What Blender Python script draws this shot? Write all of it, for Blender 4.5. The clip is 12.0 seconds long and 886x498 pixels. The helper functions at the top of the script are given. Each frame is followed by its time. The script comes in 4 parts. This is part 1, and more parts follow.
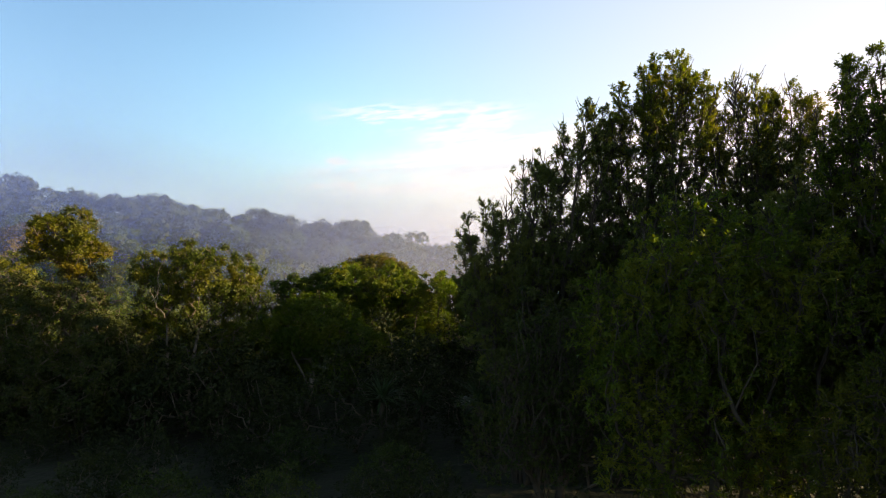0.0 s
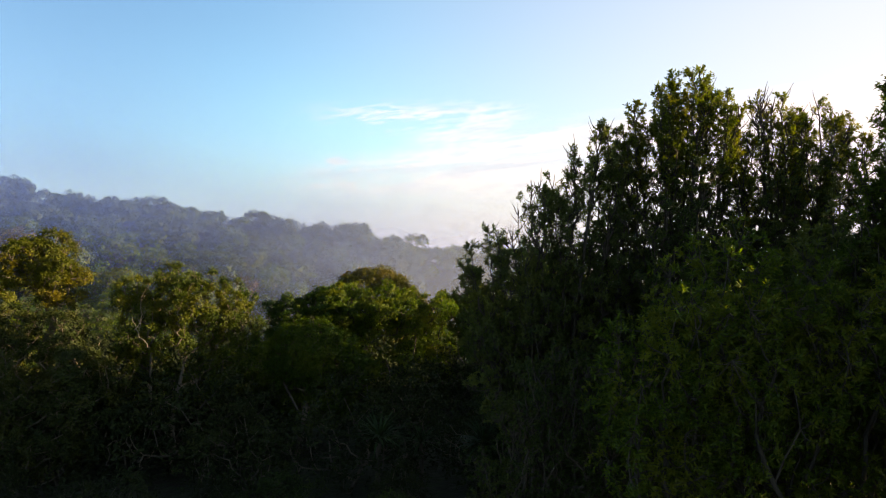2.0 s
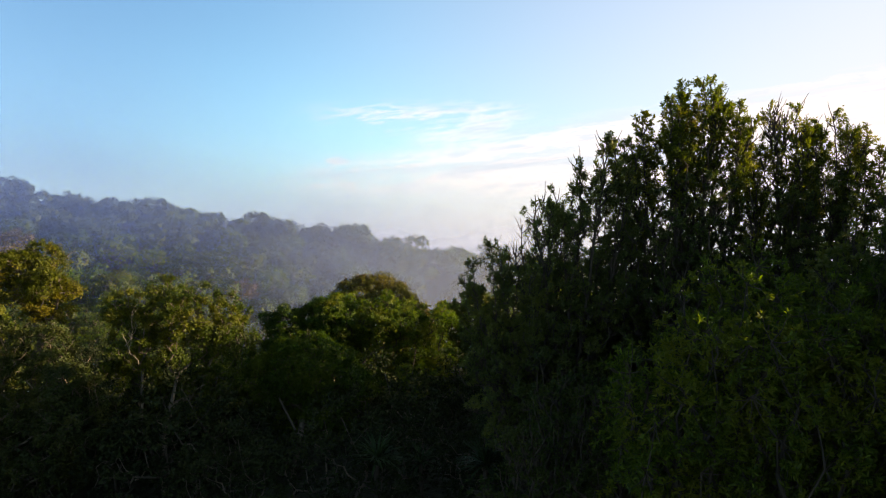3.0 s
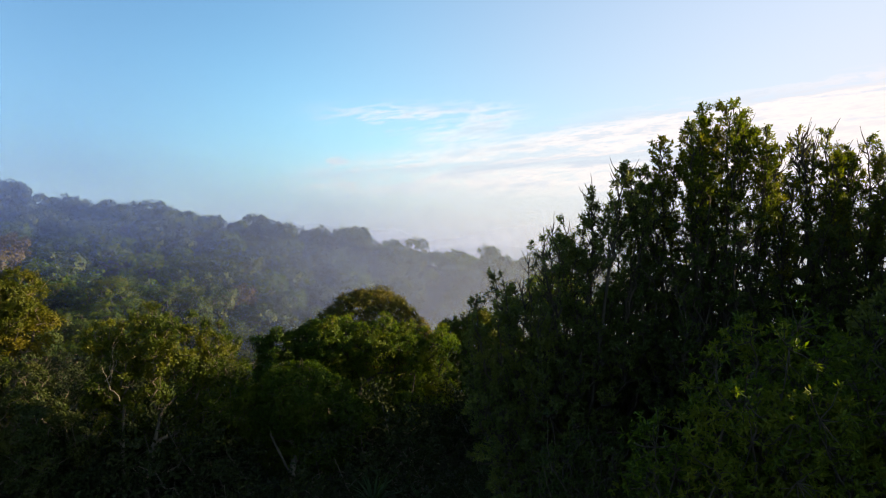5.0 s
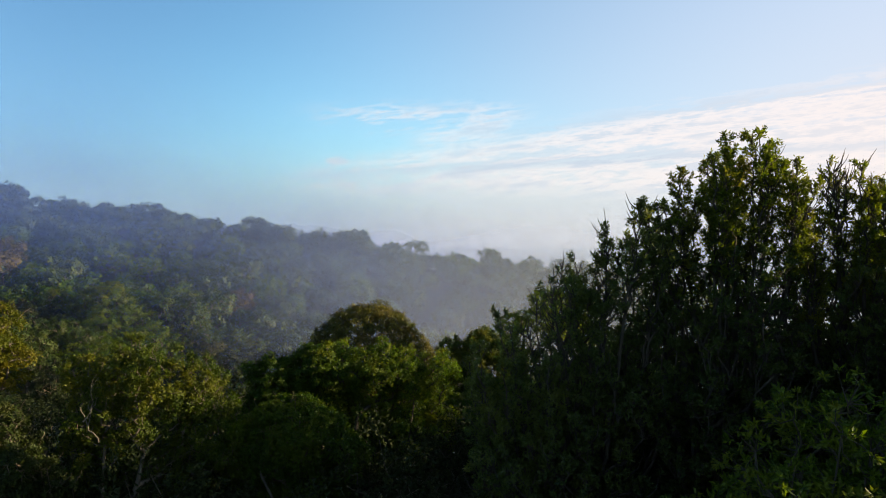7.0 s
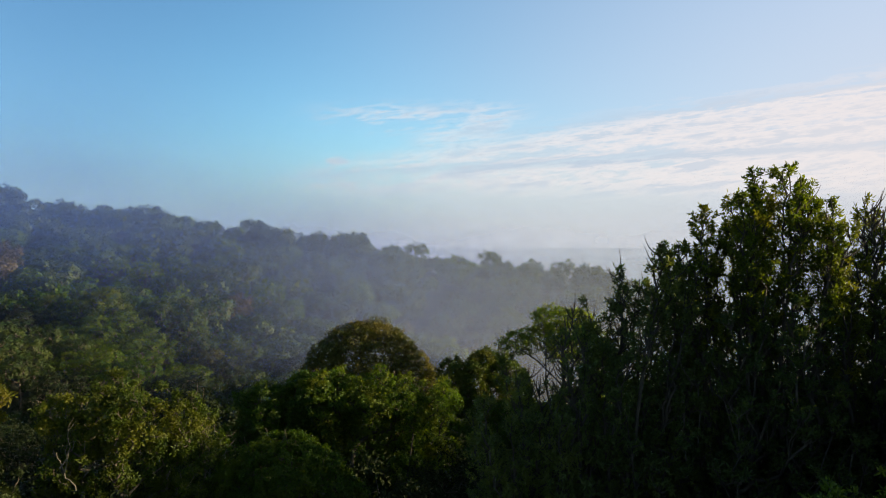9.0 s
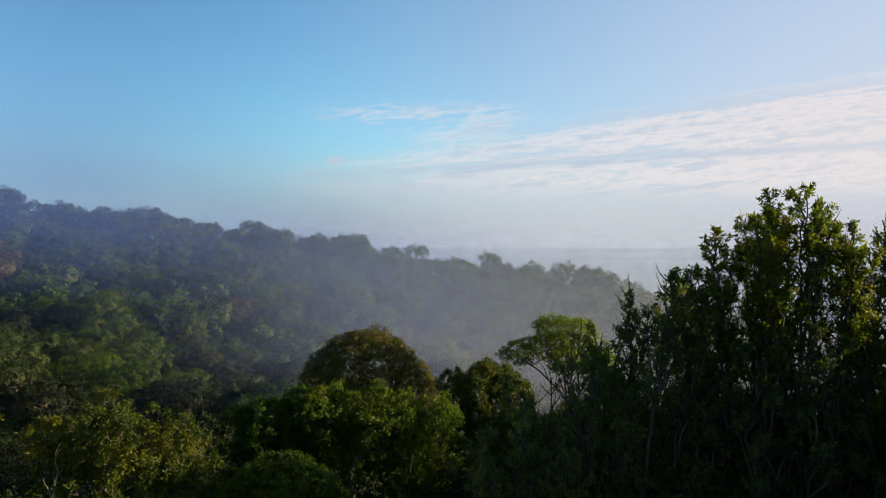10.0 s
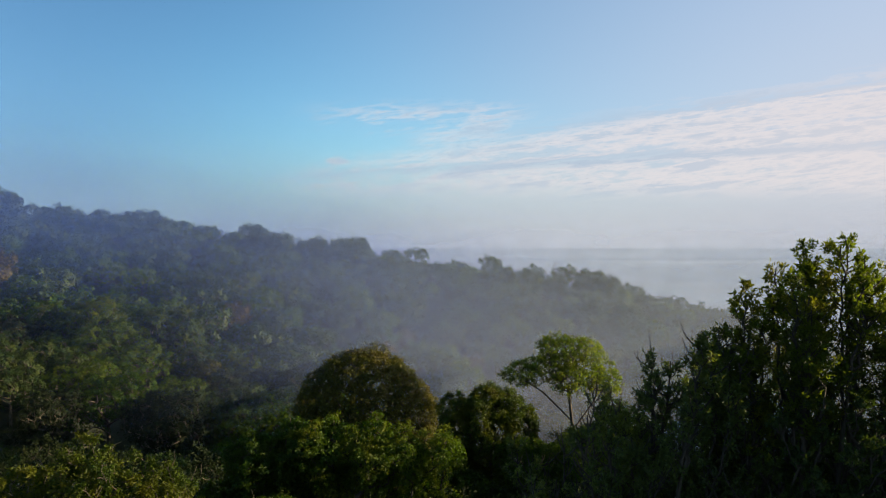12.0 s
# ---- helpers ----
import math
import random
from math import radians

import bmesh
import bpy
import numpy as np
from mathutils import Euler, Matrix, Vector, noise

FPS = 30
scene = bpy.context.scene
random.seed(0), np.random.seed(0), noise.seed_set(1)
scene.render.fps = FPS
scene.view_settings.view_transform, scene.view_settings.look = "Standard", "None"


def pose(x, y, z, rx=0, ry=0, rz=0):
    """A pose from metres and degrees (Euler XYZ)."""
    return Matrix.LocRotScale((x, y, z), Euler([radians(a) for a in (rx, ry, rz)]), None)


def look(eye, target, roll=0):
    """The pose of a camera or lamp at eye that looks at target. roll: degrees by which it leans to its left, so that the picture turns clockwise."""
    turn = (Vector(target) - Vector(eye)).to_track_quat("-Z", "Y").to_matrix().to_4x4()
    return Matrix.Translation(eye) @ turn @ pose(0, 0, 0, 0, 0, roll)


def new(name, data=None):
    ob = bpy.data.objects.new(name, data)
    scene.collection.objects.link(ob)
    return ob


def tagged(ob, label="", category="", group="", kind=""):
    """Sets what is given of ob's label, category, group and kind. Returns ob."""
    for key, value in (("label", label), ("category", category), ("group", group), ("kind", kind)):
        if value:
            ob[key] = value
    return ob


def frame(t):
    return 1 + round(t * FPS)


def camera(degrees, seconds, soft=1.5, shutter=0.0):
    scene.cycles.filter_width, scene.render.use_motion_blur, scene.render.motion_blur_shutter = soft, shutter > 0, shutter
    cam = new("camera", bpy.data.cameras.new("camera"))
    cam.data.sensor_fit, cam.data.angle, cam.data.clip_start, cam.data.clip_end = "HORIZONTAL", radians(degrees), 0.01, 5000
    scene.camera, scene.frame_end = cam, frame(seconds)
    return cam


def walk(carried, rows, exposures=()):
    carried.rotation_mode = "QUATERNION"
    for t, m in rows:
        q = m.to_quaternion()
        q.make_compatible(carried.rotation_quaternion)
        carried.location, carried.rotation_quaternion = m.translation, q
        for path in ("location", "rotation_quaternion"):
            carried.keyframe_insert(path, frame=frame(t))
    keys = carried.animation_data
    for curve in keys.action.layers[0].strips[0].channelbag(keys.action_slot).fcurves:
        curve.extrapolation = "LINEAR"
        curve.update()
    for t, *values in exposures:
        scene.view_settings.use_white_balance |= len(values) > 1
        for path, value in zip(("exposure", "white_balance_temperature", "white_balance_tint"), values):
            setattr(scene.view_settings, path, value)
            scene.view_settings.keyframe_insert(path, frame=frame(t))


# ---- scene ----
# The camera stands 9.5 m over a clearing, then rises and glides ahead without turning.
EYE = 9.5
cam = camera(70.0, 12.0, soft=1.1)


def drone(t):
    u = t / 12
    x = -0.341 * u + 0.441 * u**2 - 0.314 * u**3
    y = 11.533 * u - 2.43 * u**2 + 0.881 * u**3
    z = 6.874 * u + 0.075 * u**2 + 0.351 * u**3
    return pose(x, y, EYE + z, 90 - 0.665, 0, 0)


walk(cam, [(t / 2, drone(t / 2)) for t in range(25)],
     exposures=[(0, 1.58, 9000, 23), (3, 1.43, 8300, 19), (6, 1.2, 7600, 14), (9, 0.94, 7200, 12), (12, 0.78, 7000, 12)])

# ---------------------------------------------------------------- world and sun
SUN_AZ, SUN_EL = 90.0, 10.0          # degrees to the right of straight ahead, and up
sun_dir = Vector((math.sin(radians(SUN_AZ)) * math.cos(radians(SUN_EL)),
                  math.cos(radians(SUN_AZ)) * math.cos(radians(SUN_EL)), math.sin(radians(SUN_EL))))
sun = new("sun", bpy.data.lights.new("sun", "SUN"))
sun.data.energy, sun.data.angle, sun.data.color = 4.4, radians(0.6), (1.0, 0.86, 0.6)
sun.matrix_world = look((0, 0, 60), Vector((0, 0, 60)) - sun_dir)


class Nodes:
    """Short hand for node trees."""

    def __init__(self, tree):
        self.tree = tree
        tree.nodes.clear()

    def add(self, kind, **values):
        n = self.tree.nodes.new(kind)
        for key, value in values.items():
            setattr(n, key, value)
        return n

    def put(self, socket, value):
        if isinstance(value, bpy.types.NodeSocket):
            self.tree.links.new(value, socket)
        else:
            socket.default_value = value

    def math(self, op, a, b=0.0, c=0.0, clamp=False):
        n = self.add("ShaderNodeMath", operation=op, use_clamp=clamp)
        for s, v in zip(n.inputs, (a, b, c)):
            self.put(s, v)
        return n.outputs[0]

    def ramp(self, value, lo, hi, to_lo=0.0, to_hi=1.0):
        n = self.add("ShaderNodeMapRange", interpolation_type="SMOOTHSTEP")
        for s, v in zip(n.inputs, (value, lo, hi, to_lo, to_hi)):
            self.put(s, v)
        return n.outputs[0]

    def mix(self, fac, a, b, blend="MIX"):
        n = self.add("ShaderNodeMix", data_type="RGBA", blend_type=blend)
        self.put(n.inputs[0], fac)
        self.put(n.inputs[6], a)
        self.put(n.inputs[7], b)
        return n.outputs[2]

    def noise(self, vector, scale, detail=3.0, rough=0.5, distort=0.0):
        n = self.add("ShaderNodeTexNoise")
        if vector is not None:
            self.put(n.inputs["Vector"], vector)
        n.inputs["Scale"].default_value = scale
        n.inputs["Detail"].default_value = detail
        n.inputs["Roughness"].default_value = rough
        n.inputs["Distortion"].default_value = distort
        return n.outputs["Fac"]

    def vec(self, x, y, z):
        n = self.add("ShaderNodeCombineXYZ")
        for s, v in zip(n.inputs, (x, y, z)):
            self.put(s, v)
        return n.outputs[0]


world = bpy.data.worlds.new("sky")
scene.world = world
world.use_nodes = True
w = Nodes(world.node_tree)
sky = w.add("ShaderNodeTexSky", sky_type="NISHITA", sun_disc=False)
sky.sun_elevation, sky.sun_rotation = radians(SUN_EL), radians(SUN_AZ)
sky.air_density, sky.dust_density, sky.ozone_density = 1.0, 0.6, 2.0
coords = w.add("ShaderNodeTexCoord")
split = w.add("ShaderNodeSeparateXYZ")
w.put(split.inputs[0], coords.outputs["Generated"])
dx, dy, dz = split.outputs
az = w.math("ARCTAN2", dx, dy)
el = w.math("ARCSINE", dz)
front = w.math("MULTIPLY", w.ramp(az, -1.7, -0.2), w.ramp(az, 2.6, 1.2))   # the half of the sky that faces the sun is the bright one
clear_air = w.mix(front, (1.3, 1.55, 1.75, 1), (1.32, 2.1, 2.55, 1))
clear_air = w.mix(1.0, clear_air, w.mix(w.ramp(az, -0.6, 0.0), (0.79, 0.83, 0.88, 1), (1.26, 1.26, 1.22, 1)), "MULTIPLY")
sky_out = w.mix(1.0, sky.outputs[0], w.mix(w.ramp(el, 0.38, 0.8), clear_air, (0.95, 1.05, 1.15, 1)), "MULTIPLY")
# whitening of the air towards the sun's side
side = w.math("MULTIPLY", w.ramp(az, -0.35, 0.75), front)
upness = w.ramp(el, 0.85, 0.12)
white = w.math("MULTIPLY", side, w.math("MULTIPLY", upness, 0.86))
sky_out = w.mix(white, sky_out, (5.8, 6.2, 7.6, 1))
low = w.ramp(el, 0.17, -0.02)
sky_out = w.mix(w.math("MULTIPLY", low, w.math("ADD", w.math("MULTIPLY", front, 0.25), 0.5)), sky_out, w.mix(side, (4.0, 5.3, 7.2, 1), (5.5, 5.8, 6.8, 1)))
# streaked cloud deck ahead, in the flat of a far vertical plane: a feathered wisp over a gap, then the deck rising to the right
ahead = w.math("MAXIMUM", dy, 0.05)
cu, cv = w.math("DIVIDE", dx, ahead), w.math("DIVIDE", dz, ahead)
tilted = w.math("SUBTRACT", cv, w.math("MULTIPLY", cu, 0.12))
streak = w.noise(w.vec(w.math("MULTIPLY", cu, 5.0), w.math("MULTIPLY", tilted, 75.0), 0.3), 1.0, 5.0, 0.6, 0.5)
mottle = w.noise(w.vec(w.math("MULTIPLY", cu, 20.0), w.math("MULTIPLY", tilted, 92.0), 1.7), 1.0, 4.0, 0.6, 0.3)
fine = w.noise(w.vec(w.math("MULTIPLY", cu, 52.0), w.math("MULTIPLY", tilted, 150.0), 4.1), 1.0, 3.0, 0.6)
body_n = w.math("ADD", w.math("MULTIPLY", streak, 0.5), w.math("ADD", w.math("MULTIPLY", mottle, 0.34), w.math("MULTIPLY", fine, 0.16)))
ragged = w.math("MULTIPLY", w.math("SUBTRACT", body_n, 0.5), 0.13)
edge = w.math("ADD", w.math("SUBTRACT", cv, w.math("ADD", w.math("MULTIPLY", cu, 0.16), 0.154)), ragged)
deck = w.math("MULTIPLY", w.ramp(edge, 0.012, -0.02), w.ramp(cv, 0.055, 0.10))
deck = w.math("MULTIPLY", deck, w.ramp(w.math("ADD", cu, w.math("MULTIPLY", ragged, 4.0)), -0.3, -0.14))
deck = w.math("MULTIPLY", deck, w.ramp(w.math("ADD", body_n, w.math("MULTIPLY", w.ramp(cu, -0.1, 0.5), 0.07)), 0.42, 0.58))
wisp_off = w.math("ABSOLUTE", w.math("ADD", w.math("SUBTRACT", cv, 0.199), ragged))
wisp = w.math("MULTIPLY", w.ramp(wisp_off, 0.03, 0.006), w.math("MULTIPLY", w.ramp(cu, -0.26, -0.08), w.ramp(cu, 0.17, 0.06)))
wisp = w.math("MULTIPLY", wisp, w.ramp(body_n, 0.43, 0.56, 0.0, 0.85))
veil = w.math("MULTIPLY", w.ramp(edge, 0.02, -0.05), w.math("MULTIPLY", w.ramp(cu, -0.34, 0.1), w.ramp(dy, 0.1, 0.4)))
sky_out = w.mix(w.math("MULTIPLY", veil, 0.5), sky_out, (5.7, 6.2, 7.5, 1))
hang = w.math("MULTIPLY", w.math("MULTIPLY", w.ramp(cu, -0.08, 0.0), w.ramp(cu, 0.16, 0.07)), w.math("MULTIPLY", w.ramp(cv, 0.215, 0.19), w.ramp(cv, 0.13, 0.16)))
wisp = w.math("MAXIMUM", wisp, w.math("MULTIPLY", hang, w.ramp(body_n, 0.42, 0.56, 0.0, 0.7)))
puff_at = w.math("ADD", w.math("POWER", w.math("DIVIDE", w.math("ADD", cu, 0.166), 0.024), 2.0), w.math("POWER", w.math("DIVIDE", w.math("ADD", w.math("SUBTRACT", cv, 0.128), w.math("MULTIPLY", ragged, 0.2)), 0.007), 2.0))
wisp = w.math("MAXIMUM", wisp, w.ramp(puff_at, 1.0, 0.2))
cover = w.math("MULTIPLY", w.math("MAXIMUM", deck, wisp), w.ramp(dy, 0.1, 0.4))
belly = w.math("ABSOLUTE", w.math("ADD", w.math("SUBTRACT", cv, w.math("ADD", w.math("MULTIPLY", cu, 0.055), 0.116)), w.math("MULTIPLY", ragged, 0.5)))
brow = w.math("ABSOLUTE", w.math("ADD", w.math("SUBTRACT", cv, w.math("ADD", w.math("MULTIPLY", cu, 0.14), 0.157)), w.math("MULTIPLY", ragged, 0.5)))
lines = w.math("MAXIMUM", w.ramp(belly, 0.013, 0.001), w.math("MULTIPLY", w.ramp(brow, 0.012, 0.001), w.ramp(cu, 0.05, 0.14)))
shade = w.math("MAXIMUM", lines, w.ramp(w.math("ADD", w.math("MULTIPLY", streak, 0.5), w.math("MULTIPLY", mottle, 0.5)), 0.48, 0.6, 0.0, 0.8))
cloud = w.mix(shade, (8.2, 8.0, 8.5, 1), (4.6, 5.8, 7.5, 1))
cloud = w.mix(w.ramp(az, 0.2, 0.8, 0.0, 0.6), cloud, (8.5, 7.9, 8.1, 1))
sky_out = w.mix(w.math("MULTIPLY", cover, 0.72), sky_out, cloud)
back = w.add("ShaderNodeBackground")
w.put(back.inputs[0], sky_out)
back.inputs[1].default_value = 0.056
w.put(w.add("ShaderNodeOutputWorld").inputs[0], back.outputs[0])


# ---------------------------------------------------------------- materials
def material(name):
    m = bpy.data.materials.new(name)
    m.use_nodes = True
    return m, Nodes(m.node_tree)


def leaf_material(name, dark, light, tint, through_light=0.35, rough=0.5):
    """Leaves: hue varies leaf by leaf, tree by tree and in patches; light passes through them."""
    m, n = material(name)
    geo = n.add("ShaderNodeNewGeometry")
    info = n.add("ShaderNodeObjectInfo")
    patch = n.noise(n.add("ShaderNodeTexCoord").outputs["Object"], 0.7, 2.0)
    col = n.mix(geo.outputs["Random Per Island"], (*dark, 1), (*light, 1))
    col = n.mix(n.ramp(patch, 0.42, 0.68), col, (*tint, 1))
    hsv = n.add("ShaderNodeHueSaturation")
    n.put(hsv.inputs["Color"], col)
    n.put(hsv.inputs["Hue"], n.ramp(info.outputs["Random"], 0, 1, 0.485, 0.51))
    hsv.inputs["Saturation"].default_value = 1.04
    n.put(hsv.inputs["Value"], n.ramp(info.outputs["Random"], 1, 0, 0.8, 1.2))
    col = hsv.outputs[0]
    p = n.add("ShaderNodeBsdfPrincipled")
    n.put(p.inputs["Base Color"], col)
    p.inputs["Roughness"].default_value = rough
    p.inputs["Specular IOR Level"].default_value = 0.22
    t = n.add("ShaderNodeBsdfTranslucent")
    n.put(t.inputs[0], n.mix(1.0, col, (1.7, 1.75, 0.5, 1), "MULTIPLY"))
    mixed = n.add("ShaderNodeMixShader")
    mixed.inputs[0].default_value = through_light
    n.put(mixed.inputs[1], p.outputs[0])
    n.put(mixed.inputs[2], t.outputs[0])
    n.put(n.add("ShaderNodeOutputMaterial").inputs[0], mixed.outputs[0])
    return m


def bark_material(name, dark, light):
    m, n = material(name)
    at = n.add("ShaderNodeTexCoord").outputs["Object"]
    big = n.noise(at, 1.3, 3.0)
    fine = n.noise(at, 14.0, 4.0, 0.7)
    col = n.mix(n.ramp(big, 0.35, 0.65), (*dark, 1), (*light, 1))
    col = n.mix(n.ramp(fine, 0.3, 0.7, 0.0, 0.5), col, (0.05, 0.045, 0.035, 1))
    p = n.add("ShaderNodeBsdfPrincipled")
    n.put(p.inputs["Base Color"], col)
    p.inputs["Roughness"].default_value = 0.9
    bump = n.add("ShaderNodeBump")
    bump.inputs["Strength"].default_value = 0.5
    bump.inputs["Distance"].default_value = 0.03
    n.put(bump.inputs["Height"], fine)
    n.put(p.inputs["Normal"], bump.outputs[0])
    n.put(n.add("ShaderNodeOutputMaterial").inputs[0], p.outputs[0])
    return m


leaf_glossy = leaf_material("glossy_leaf", (0.022, 0.048, 0.008), (0.065, 0.115, 0.012), (0.09, 0.12, 0.014), 0.4)
leaf_lime = leaf_material("lime_leaf", (0.018, 0.036, 0.007), (0.06, 0.096, 0.011), (0.086, 0.096, 0.012), 0.33)
leaf_dark = leaf_material("dark_leaf", (0.022, 0.04, 0.012), (0.052, 0.085, 0.019), (0.058, 0.075, 0.017), 0.25)
leaf_bronze = leaf_material("bronze_leaf", (0.045, 0.055, 0.011), (0.135, 0.13, 0.02), (0.13, 0.105, 0.02), 0.25)
leaf_pale = leaf_material("pale_leaf", (0.085, 0.13, 0.026), (0.155, 0.205, 0.04), (0.175, 0.2, 0.04), 0.55)
leaf_olive = leaf_material("olive_leaf", (0.018, 0.03, 0.008), (0.042, 0.062, 0.013), (0.054, 0.06, 0.012), 0.25)
leaf_russet = leaf_material("russet_leaf", (0.065, 0.055, 0.022), (0.115, 0.085, 0.034), (0.1, 0.075, 0.03), 0.3)
# yellow sunlight on the slender tree is put into this leaf colour
leaf_gold = leaf_material("sun_gilded_leaf", (0.045, 0.06, 0.009), (0.12, 0.13, 0.015), (0.16, 0.13, 0.018), 0.4)
leaf_spear = leaf_material("spear_leaf", (0.015, 0.04, 0.016), (0.03, 0.065, 0.022), (0.03, 0.06, 0.02), 0.2, 0.6)
# shade of undergrowth and valley is put into this near-black green
leaf_shade = leaf_material("shade_dark_leaf", (0.010, 0.018, 0.006), (0.022, 0.036, 0.009), (0.026, 0.034, 0.009), 0.2, 0.7)
leaf_fresh = leaf_material("fresh_leaf", (0.022, 0.05, 0.01), (0.08, 0.14, 0.016), (0.115, 0.14, 0.02), 0.38)
leaf_hedge = leaf_material("grey_green_leaf", (0.04, 0.064, 0.025), (0.09, 0.125, 0.04), (0.102, 0.125, 0.036), 0.38, 0.45)
# lighter copy of the hedge leaf: sunlight on the tallest tops, as colour
leaf_sunny = leaf_material("sunlit_hedge_leaf", (0.045, 0.065, 0.013), (0.11, 0.145, 0.022), (0.15, 0.145, 0.024), 0.52, 0.42)
bark_grey = bark_material("grey_bark", (0.07, 0.055, 0.04), (0.18, 0.14, 0.10))
bark_dead = bark_material("bleached_bark", (0.13, 0.11, 0.08), (0.25, 0.21, 0.155))
bark_brown = bark_material("brown_bark", (0.035, 0.028, 0.02), (0.085, 0.065, 0.045))

ground_mat, g = material("forest_floor")
at = g.add("ShaderNodeTexCoord").outputs["Object"]
col = g.mix(g.ramp(g.noise(at, 0.08, 4.0), 0.35, 0.65), (0.02, 0.03, 0.012, 1), (0.035, 0.03, 0.018, 1))
col = g.mix(g.ramp(g.noise(at, 2.5, 4.0), 0.4, 0.7), col, (0.03, 0.045, 0.014, 1))
p = g.add("ShaderNodeBsdfPrincipled")
g.put(p.inputs["Base Color"], col)
p.inputs["Roughness"].default_value = 0.95
bump = g.add("ShaderNodeBump")
bump.inputs["Distance"].default_value = 0.15
g.put(bump.inputs["Height"], g.noise(at, 3.0, 4.0))
g.put(p.inputs["Normal"], bump.outputs[0])
g.put(g.add("ShaderNodeOutputMaterial").inputs[0], p.outputs[0])

# the far coastal plain, its fog and blue haze painted into the colour
plain_mat, g = material("hazy_coastal_plain")
at = g.add("ShaderNodeTexCoord").outputs["Object"]
sep = g.add("ShaderNodeSeparateXYZ")
g.put(sep.inputs[0], at)
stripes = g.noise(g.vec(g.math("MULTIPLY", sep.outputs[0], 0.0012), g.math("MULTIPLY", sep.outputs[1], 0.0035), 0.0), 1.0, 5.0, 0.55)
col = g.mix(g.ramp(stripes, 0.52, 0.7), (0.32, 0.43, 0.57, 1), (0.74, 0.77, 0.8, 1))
p = g.add("ShaderNodeBsdfPrincipled")
g.put(p.inputs["Base Color"], col)
p.inputs["Roughness"].default_value = 0.8
g.put(g.add("ShaderNodeOutputMaterial").inputs[0], p.outputs[0])


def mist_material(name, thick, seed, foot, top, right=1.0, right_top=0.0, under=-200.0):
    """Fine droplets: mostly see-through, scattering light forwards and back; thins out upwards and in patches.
    Towards the sun it is thicker, ends lower (right_top) and its glow is tinted in as white; below under it thins out
    too."""
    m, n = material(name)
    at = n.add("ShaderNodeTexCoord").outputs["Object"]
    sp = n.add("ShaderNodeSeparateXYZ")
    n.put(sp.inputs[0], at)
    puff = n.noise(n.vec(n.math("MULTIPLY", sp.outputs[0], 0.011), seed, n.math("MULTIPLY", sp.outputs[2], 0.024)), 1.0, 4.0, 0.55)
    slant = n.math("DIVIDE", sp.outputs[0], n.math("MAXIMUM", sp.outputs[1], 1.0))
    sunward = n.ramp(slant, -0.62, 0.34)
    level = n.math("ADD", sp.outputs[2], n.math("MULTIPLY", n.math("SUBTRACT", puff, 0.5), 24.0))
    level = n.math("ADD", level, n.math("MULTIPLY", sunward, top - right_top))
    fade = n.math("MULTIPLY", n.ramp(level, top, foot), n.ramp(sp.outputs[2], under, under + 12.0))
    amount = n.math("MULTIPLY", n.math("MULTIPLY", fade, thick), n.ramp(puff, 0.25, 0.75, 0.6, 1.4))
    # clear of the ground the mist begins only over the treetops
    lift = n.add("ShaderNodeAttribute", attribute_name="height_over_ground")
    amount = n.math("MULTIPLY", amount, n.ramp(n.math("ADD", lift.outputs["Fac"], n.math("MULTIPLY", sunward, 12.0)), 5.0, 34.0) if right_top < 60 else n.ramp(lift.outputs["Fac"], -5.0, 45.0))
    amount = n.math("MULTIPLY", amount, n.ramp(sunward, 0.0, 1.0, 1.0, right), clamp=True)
    # sun glow and blue distance haze are put into the droplets' colour
    glow_tone = n.mix(sunward, (0.26, 0.42, 1.0, 1), (0.84, 0.88, 1.0, 1))
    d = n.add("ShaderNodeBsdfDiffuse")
    n.put(d.inputs[0], glow_tone)
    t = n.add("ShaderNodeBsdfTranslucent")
    n.put(t.inputs[0], glow_tone)
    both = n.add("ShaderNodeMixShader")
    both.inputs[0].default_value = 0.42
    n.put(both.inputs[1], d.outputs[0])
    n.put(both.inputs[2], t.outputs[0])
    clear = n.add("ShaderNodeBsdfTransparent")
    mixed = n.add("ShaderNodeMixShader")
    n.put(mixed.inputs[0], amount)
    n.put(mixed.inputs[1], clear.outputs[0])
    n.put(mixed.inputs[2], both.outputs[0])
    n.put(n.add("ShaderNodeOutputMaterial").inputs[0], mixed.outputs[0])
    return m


# ---------------------------------------------------------------- terrain
def smooth(a, b, v):
    u = np.clip((v - a) / (b - a), 0, 1)
    return u * u * (3 - 2 * u)


